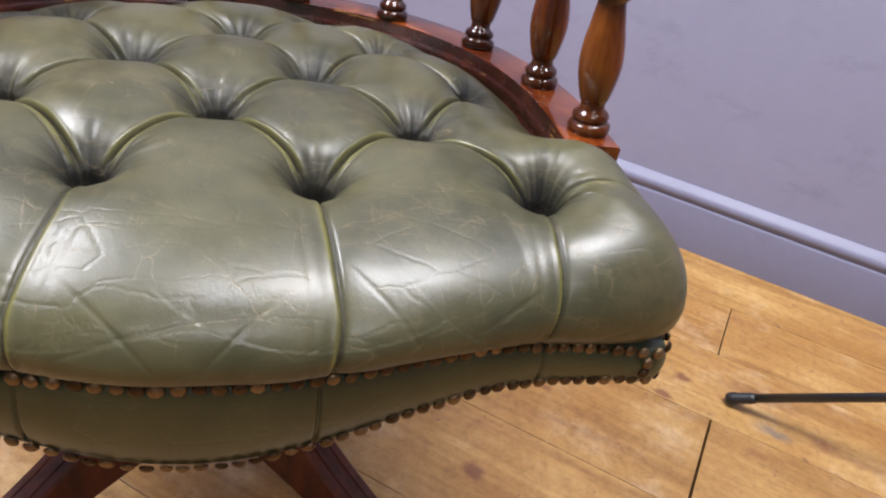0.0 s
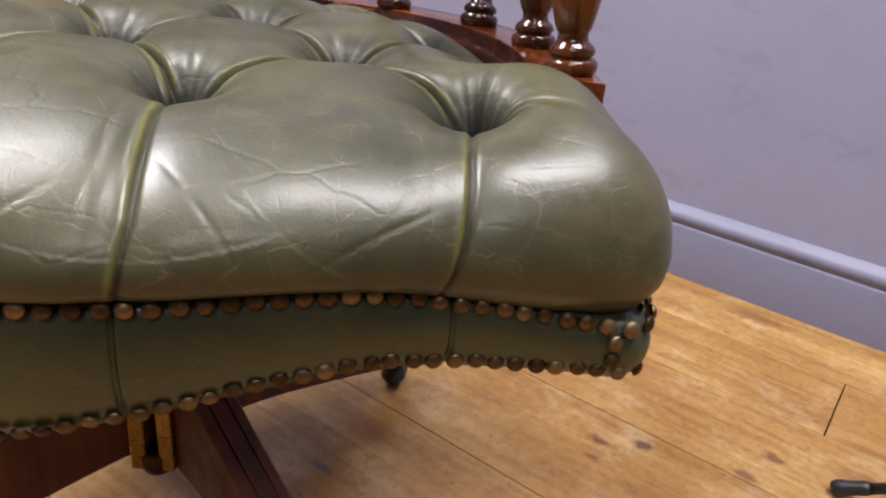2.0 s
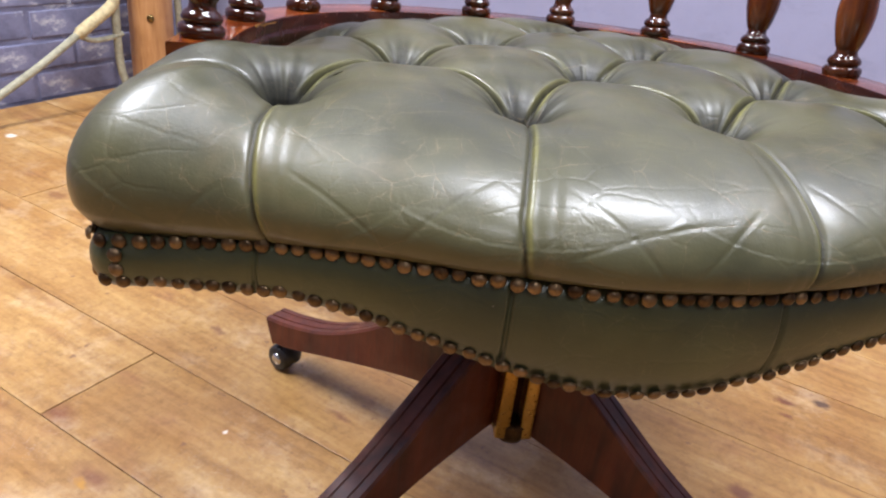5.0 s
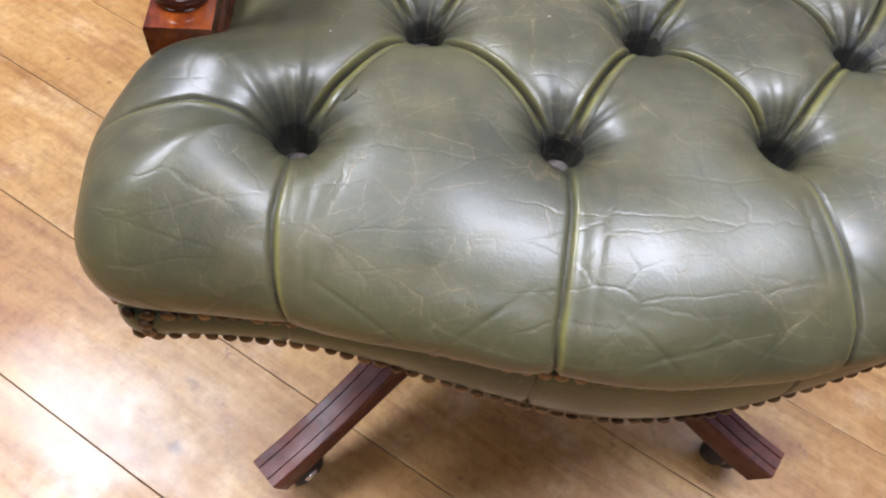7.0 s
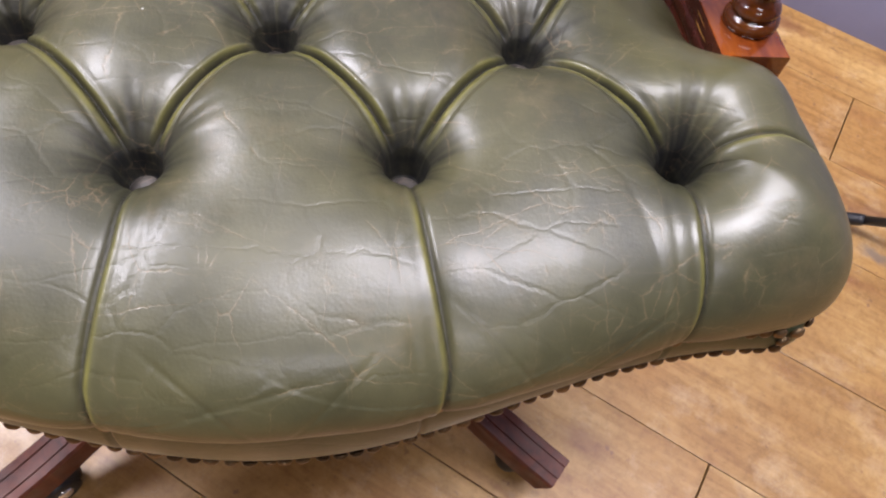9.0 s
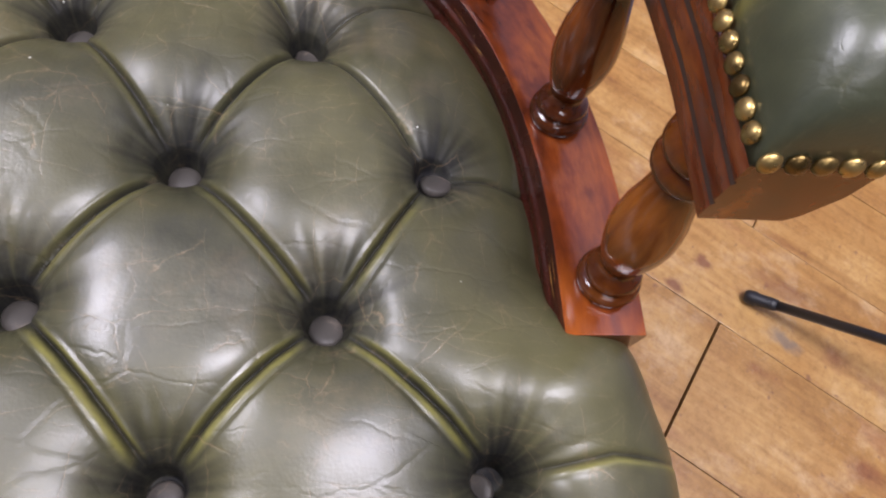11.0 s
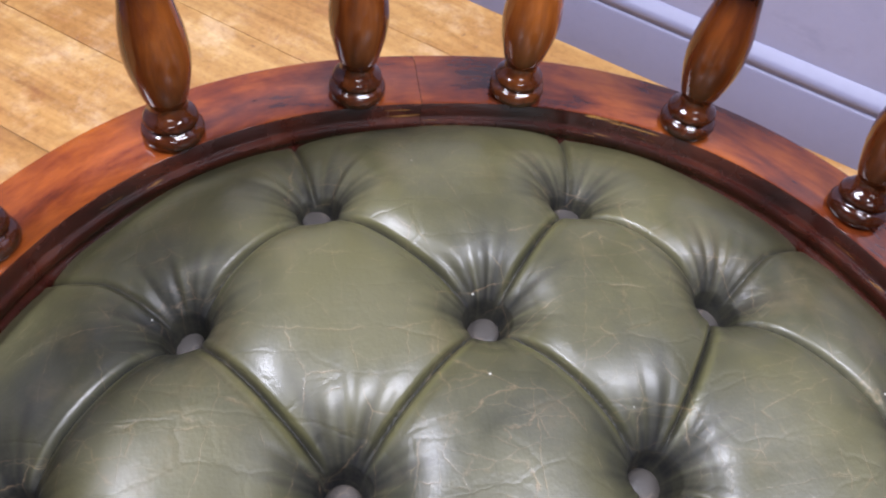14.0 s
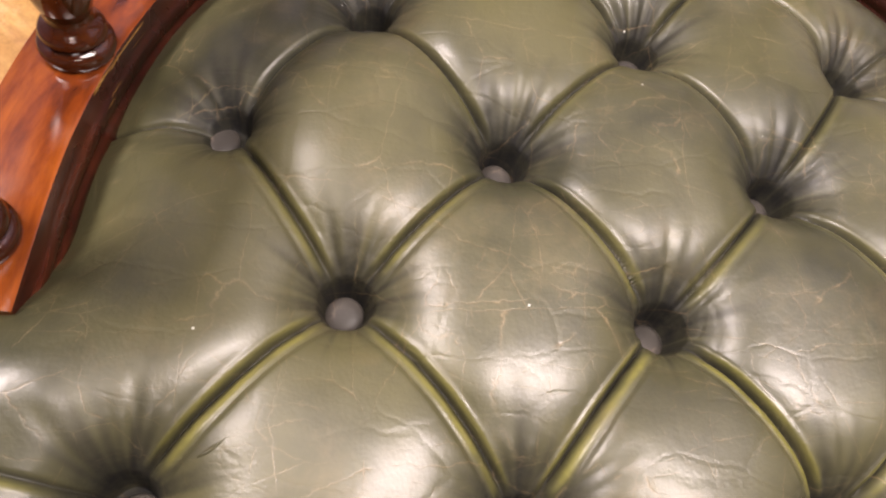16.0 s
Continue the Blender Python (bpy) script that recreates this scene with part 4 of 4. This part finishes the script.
s_at = np.r_[0, np.cumsum(np.linalg.norm(np.diff(ARM, axis=0), axis=1))]
rows = []
folds = []
n_s = 500
for i in range(n_s + 1):
    s = s_at[-1] * i / n_s
    x, y = np.interp(s, s_at, ARM[:, 0]), np.interp(s, s_at, ARM[:, 1])
    nx, ny = np.interp(s, s_at, ARM_N[:, 0]), np.interp(s, s_at, ARM_N[:, 1])
    e = min(s, s_at[-1] - s)
    endk = math.sqrt(max(0.0, 1 - max(0, 1 - e / 0.022) ** 2)) if e < 0.022 else 1.0
    gap = min(abs(e - 0.055), abs(e - 0.16), abs(e - 0.27), abs(e - 0.38), abs(e - 0.49))
    pl = math.exp(-(gap / 0.003) ** 1.3) * 0.005 + math.exp(-(gap / 0.018) ** 2) * 0.004
    sec = []
    for k in range(17):
        a = math.pi * k / 16
        w = 0.0250 - pl * 0.6
        h = (0.042 - pl) * (0.35 + 0.65 * endk)
        r = -math.cos(a)
        bulge = 1 + 0.10 * math.sin(a) ** 2
        sec.append((x + nx * (0.001 + w * r * bulge), y + ny * (0.001 + w * r * bulge), RAIL_TOP + arm_rise(y) + 0.0340 + h * math.sin(a) ** 0.75))
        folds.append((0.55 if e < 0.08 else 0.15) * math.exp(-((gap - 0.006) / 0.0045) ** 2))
    rows.append(sec)
bm = bmesh.new()
sweep(bm, rows)
pad = part("arm_pad", bm, M_PAD, chair, "rolled green leather arm pad")
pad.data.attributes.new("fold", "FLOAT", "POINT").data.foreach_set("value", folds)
for q, t in along(ARM, 0.0078, 0.006):
    o = Vector((-t[1], t[0], 0)).normalized()
    inner = -o
    nail(nail_arm, (q[0] + inner.x * 0.0252, q[1] + inner.y * 0.0252, RAIL_TOP + arm_rise(q[1]) + 0.0395), (inner.x, inner.y, 0.35), pad, 0.76)
for sgn in (-1, 1):
    for k in range(6):
        nail(nail_arm, (sgn * (0.2545 + 0.0086 * k), -0.0705, RAIL_TOP + 0.0395), (0, -1, 0.3), pad, 0.80)

# swivel base
BASE = Vector((-0.011, -0.002, 0.0))
bm = bmesh.new()
lathe(bm, [(0.0, 0.112), (0.019, 0.112), (0.020, 0.115), (0.020, 0.36), (0, 0.36)], Matrix.Translation(BASE), seg=32)
column = soft_edges(part("column", bm, M_COLUMN, chair, "brass swivel column"))
for x0, x1 in ((-0.0215, -0.0085), (0.0015, 0.0135)):
    bm = bmesh.new()
    box(bm, (x0, -0.051, 0.108), (x1, -0.008, 0.345), bevel=0.002)
    part("hub_plate", bm, M_COLUMN, column, "upright brass plate")
bm = bmesh.new()
lathe(bm, [(0, -0.012), (0.008, -0.011), (0.013, -0.007), (0.0155, 0.0), (0.0155, 0.012), (0.012, 0.016), (0, 0.016)], Matrix.Translation((-0.004, -0.038, 0.110)), seg=20)
part("hub_knob", bm, M_BRASSD, column, "aged brass knob")


LEG_R = (0.0, 0.045, 0.09, 0.115, 0.14, 0.165, 0.19, 0.215, 0.24, 0.265, 0.29, 0.34)
LEG_TOP = (0.250, 0.219, 0.186, 0.167, 0.148, 0.130, 0.1145, 0.1015, 0.091, 0.084, 0.078, 0.071)
LEG_LOW = (0.112, 0.107, 0.099, 0.0935, 0.087, 0.080, 0.073, 0.0655, 0.058, 0.050, 0.043, 0.036)


def leg_mesh():
    rows = []
    for i in range(25):
        t = i / 24
        r = 0.014 + 0.310 * t
        zt = float(np.interp(r, LEG_R, LEG_TOP))
        zb = float(np.interp(r, LEG_R, LEG_LOW))
        th = zt - zb
        w = 0.0165
        g = 0.0016
        sec = [(-w, zt - 0.003), (-w + 0.002, zt), (-0.0078, zt), (-0.0072, zt - g), (-0.0062, zt - g), (-0.0056, zt), (0.0056, zt), (0.0062, zt - g), (0.0072, zt - g), (0.0078, zt), (w - 0.002, zt), (w, zt - 0.003), (w, zb + 0.002), (w - 0.002, zb), (-w + 0.002, zb), (-w, zb + 0.002)]
        rows.append([(r - (0.012 * (zt - z) / th if t == 1 else 0), y, z) for y, z in sec])
    bm = bmesh.new()
    sweep(bm, rows)
    return bm


leg0 = soft_edges(part("leg", leg_mesh(), M_LEG, chair, "curved dark mahogany leg with two grooves"), 30)


def caster(parent):
    bm = bmesh.new()
    lathe(bm, [(0, -0.009), (0.013, -0.009), (0.0165, -0.007), (0.0175, 0.0), (0.0165, 0.007), (0.013, 0.009), (0, 0.009)], Matrix.Translation((0.285, 0.006, 0.0176)) @ Matrix.Rotation(math.pi / 2, 4, "X"), seg=24)
    part("caster_wheel", bm, M_BLACK, parent, "black caster wheel")
    bm = bmesh.new()
    lathe(bm, [(0.0140, 0.017), (0.0150, 0.022), (0.0140, 0.028), (0.010, 0.034), (0.007, 0.038), (0.006, 0.050), (0.0, 0.050)], Matrix.Translation((0.277, 0.0, 0.0)), seg=20)
    part("caster_hood", bm, M_BLACK, parent, "black caster hood")
    bm = bmesh.new()
    lathe(bm, [(0, -0.0115), (0.006, -0.011), (0.008, -0.009), (0.008, 0.009), (0.006, 0.011), (0, 0.0115)], Matrix.Translation((0.285, 0.006, 0.0176)) @ Matrix.Rotation(math.pi / 2, 4, "X"), seg=18)
    part("caster_hub", bm, M_CHROME, parent, "chrome wheel hub")


caster(leg0)
for ch in leg0.children:
    ch.location = (0.018, 0, 0)
leg0.matrix_local = Matrix.Translation(BASE) @ Matrix.Rotation(radians(51), 4, "Z")
for k in (140, 220, 319):
    lg = new("leg", leg0.data)
    lg.parent = chair
    tagged(lg, "curved dark mahogany leg with two grooves")
    lg.matrix_local = Matrix.Translation(BASE) @ Matrix.Rotation(radians(k), 4, "Z")
    for ch in leg0.children:
        o = new(ch.name.split(".")[0], ch.data)
        tagged(o, ch["label"])
        o.parent = lg
        o.location = (0.022 if k < 200 else 0.0, 0, 0)

# black tripod stand, one leg of which reaches towards the chair
stand = tagged(new("tripod_stand"), "black metal tripod stand with rubber feet on pine floor", "stand")
FOOT = Vector((0.667, 0.1105, 0.0))
HUBP = FOOT + Vector((0.640, -0.521, 0.565)) * 0.62
stand.location = (HUBP.x, HUBP.y, 0)
arm0 = FOOT - Vector((HUBP.x, HUBP.y, 0))
for k in range(3):
    foot = Matrix.Rotation(radians(120 * k), 4, "Z") @ arm0
    up = (Vector((0, 0, HUBP.z)) - foot).normalized()
    bm = bmesh.new()
    tube(bm, [foot + up * 0.03 + Vector((0, 0, 0.006)), foot + up * 0.3 + Vector((0, 0, 0.006)), Vector((0, 0, HUBP.z + 0.006))], 0.0062, 14)
    leg = part("stand_leg", bm, M_ROD, stand)
    bm = bmesh.new()
    lathe(bm, [(0, 0), (0.0070, 0.0006), (0.0090, 0.005), (0.0092, 0.013), (0.0080, 0.016), (0.0080, 0.034), (0.0068, 0.040), (0.0, 0.040)], Matrix.Translation(foot + Vector((0, 0, 0.006))) @ up.to_track_quat("Z", "Y").to_matrix().to_4x4(), seg=16)
    part("rubber_foot", bm, M_BLACK, leg)
bm = bmesh.new()
lathe(bm, [(0, HUBP.z - 0.02), (0.018, HUBP.z - 0.02), (0.020, HUBP.z), (0.018, HUBP.z + 0.03), (0.012, HUBP.z + 0.035), (0.011, HUBP.z + 0.25), (0, HUBP.z + 0.25)], seg=18)
part("stand_column", bm, M_ROD, stand)

# round timber post with ropes in the far corner
post = tagged(new("timber_post"), "round orange timber post beside worn brick wall", "post")
post.location = (-0.715, 1.335, 0)
bm = bmesh.new()
lathe(bm, [(0, 0), (0.052, 0), (0.053, 0.01), (0.051, 0.5), (0.050, 1.10), (0.046, 1.12), (0, 1.12)], seg=36)
soft_edges(part("shaft", bm, M_POST, post))
bm = bmesh.new()
lathe(bm, [(0.0085, 0), (0.009, 0.004), (0.005, 0.007), (0, 0.0075)], Matrix.Translation((0.014, -0.0495, 0.205)) @ Matrix.Rotation(math.pi / 2, 4, "X"), seg=14)
part("screw_head", bm, M_BRASS, post)

rope = tagged(new("rope"), "grey green rope hanging beside timber post and slack to floor", "rope")
rope.location = (-0.772, 1.258, 0)


def strand(pts, r):
    bm = bmesh.new()
    P = [Vector(p) for p in pts]
    fine = []
    for i in range(len(P) - 1):
        a, b, c, d = P[max(i - 1, 0)], P[i], P[i + 1], P[min(i + 2, len(P) - 1)]
        for k in range(8):
            t = k / 8
            fine.append(0.5 * ((2 * b) + (c - a) * t + (2 * a - 5 * b + 4 * c - d) * t * t + (3 * b - a - 3 * c + d) * t ** 3))
    fine.append(P[-1])
    tube(bm, fine, r, 12)
    return bm


part("hanging_strand", strand([(0, 0, 0.95), (0.004, 0.0, 0.6), (0, 0, 0.3), (-0.002, 0, 0.12), (0.006, 0.004, 0.055), (0.022, 0.012, 0.022), (0.04, 0.02, 0.010)], 0.0095), M_ROPE, rope)
part("second_strand", strand([(0.115, 0.115, 0.95), (0.112, 0.11, 0.4), (0.115, 0.115, 0.15), (0.11, 0.10, 0.008)], 0.0085), M_ROPE, rope)
part("slack_strand", strand([(-0.30, -0.40, 0.008), (-0.235, -0.325, 0.02), (-0.17, -0.24, 0.072), (-0.11, -0.16, 0.125), (-0.058, -0.083, 0.178)], 0.0085), M_ROPE, rope)
part("spliced_end", strand([(-0.062, -0.088, 0.174), (-0.045, -0.065, 0.192), (-0.01, -0.012, 0.228), (0.0, 0.0, 0.25)], [0.0100] * 3 + [0.0135] * 22), M_TWINE, rope, "thicker buff whipping")
part("loose_tail", strand([(-0.058, -0.083, 0.172), (-0.04, -0.05, 0.158), (-0.015, -0.02, 0.160), (0.01, 0.005, 0.168)], 0.006), M_ROPE, rope)

# bricks of the worn wall near the corner
bm = bmesh.new()
box(bm, (-0.006, -0.105, -0.031), (0.006, 0.105, 0.031), bevel=0.004)
brick_me = bpy.data.meshes.new("brick")
bm.to_mesh(brick_me)
bm.free()
brick_me.materials.append(M_BRICK)
for row in range(9):
    for col in range(6):
        v = V1 - 0.115 - 0.22 * col - (0.11 if row % 2 else 0)
        ob = new("brick", brick_me)
        ob.parent = wall_west
        ob.location = (U0 - 0.0135 + random.uniform(-0.002, 0.002), v, 0.033 + 0.0725 * row)
        ob.rotation_euler = (random.uniform(-0.012, 0.012), random.uniform(-0.02, 0.02), random.uniform(-0.01, 0.01))

# ---- floor boards ----
floor_ob = bpy.data.objects["floor"]
SEAMS = [-3.15, -2.99, -2.83, -2.68, -2.52, -2.36, -2.20, -2.04, -1.89, -1.73, -1.58, -1.43, -1.28, -1.13, -0.98, -0.83, -0.68, -0.532, -0.381, -0.222, -0.069, 0.084, 0.255, 0.430, 0.580, 0.722, 0.869]
CUTS = {19: [-0.458], 22: [0.466], 24: [0.4516], 20: [0.453], 23: [-0.95], 21: [-1.0], 18: [1.3], 25: [-0.5], 17: [-0.9, 0.5]}
for i, (a, b) in enumerate(zip(SEAMS, SEAMS[1:])):
    cuts = [U0] + CUTS.get(i, [random.choice((-0.9, -0.45, 0.45, 0.95))]) + [U1]
    for u0, u1 in zip(cuts, cuts[1:]):
        bm = bmesh.new()
        g = 0.0005
        ge = 0.0016 if i == 22 else 0.0009
        box(bm, (u0 + ge, a + g, -0.02), (u1 - ge, b - g, random.uniform(-0.0006, 0.0)), bevel=0.0009)
        ob = part("board", bm, M_PINE, floor_ob, smooth=False)
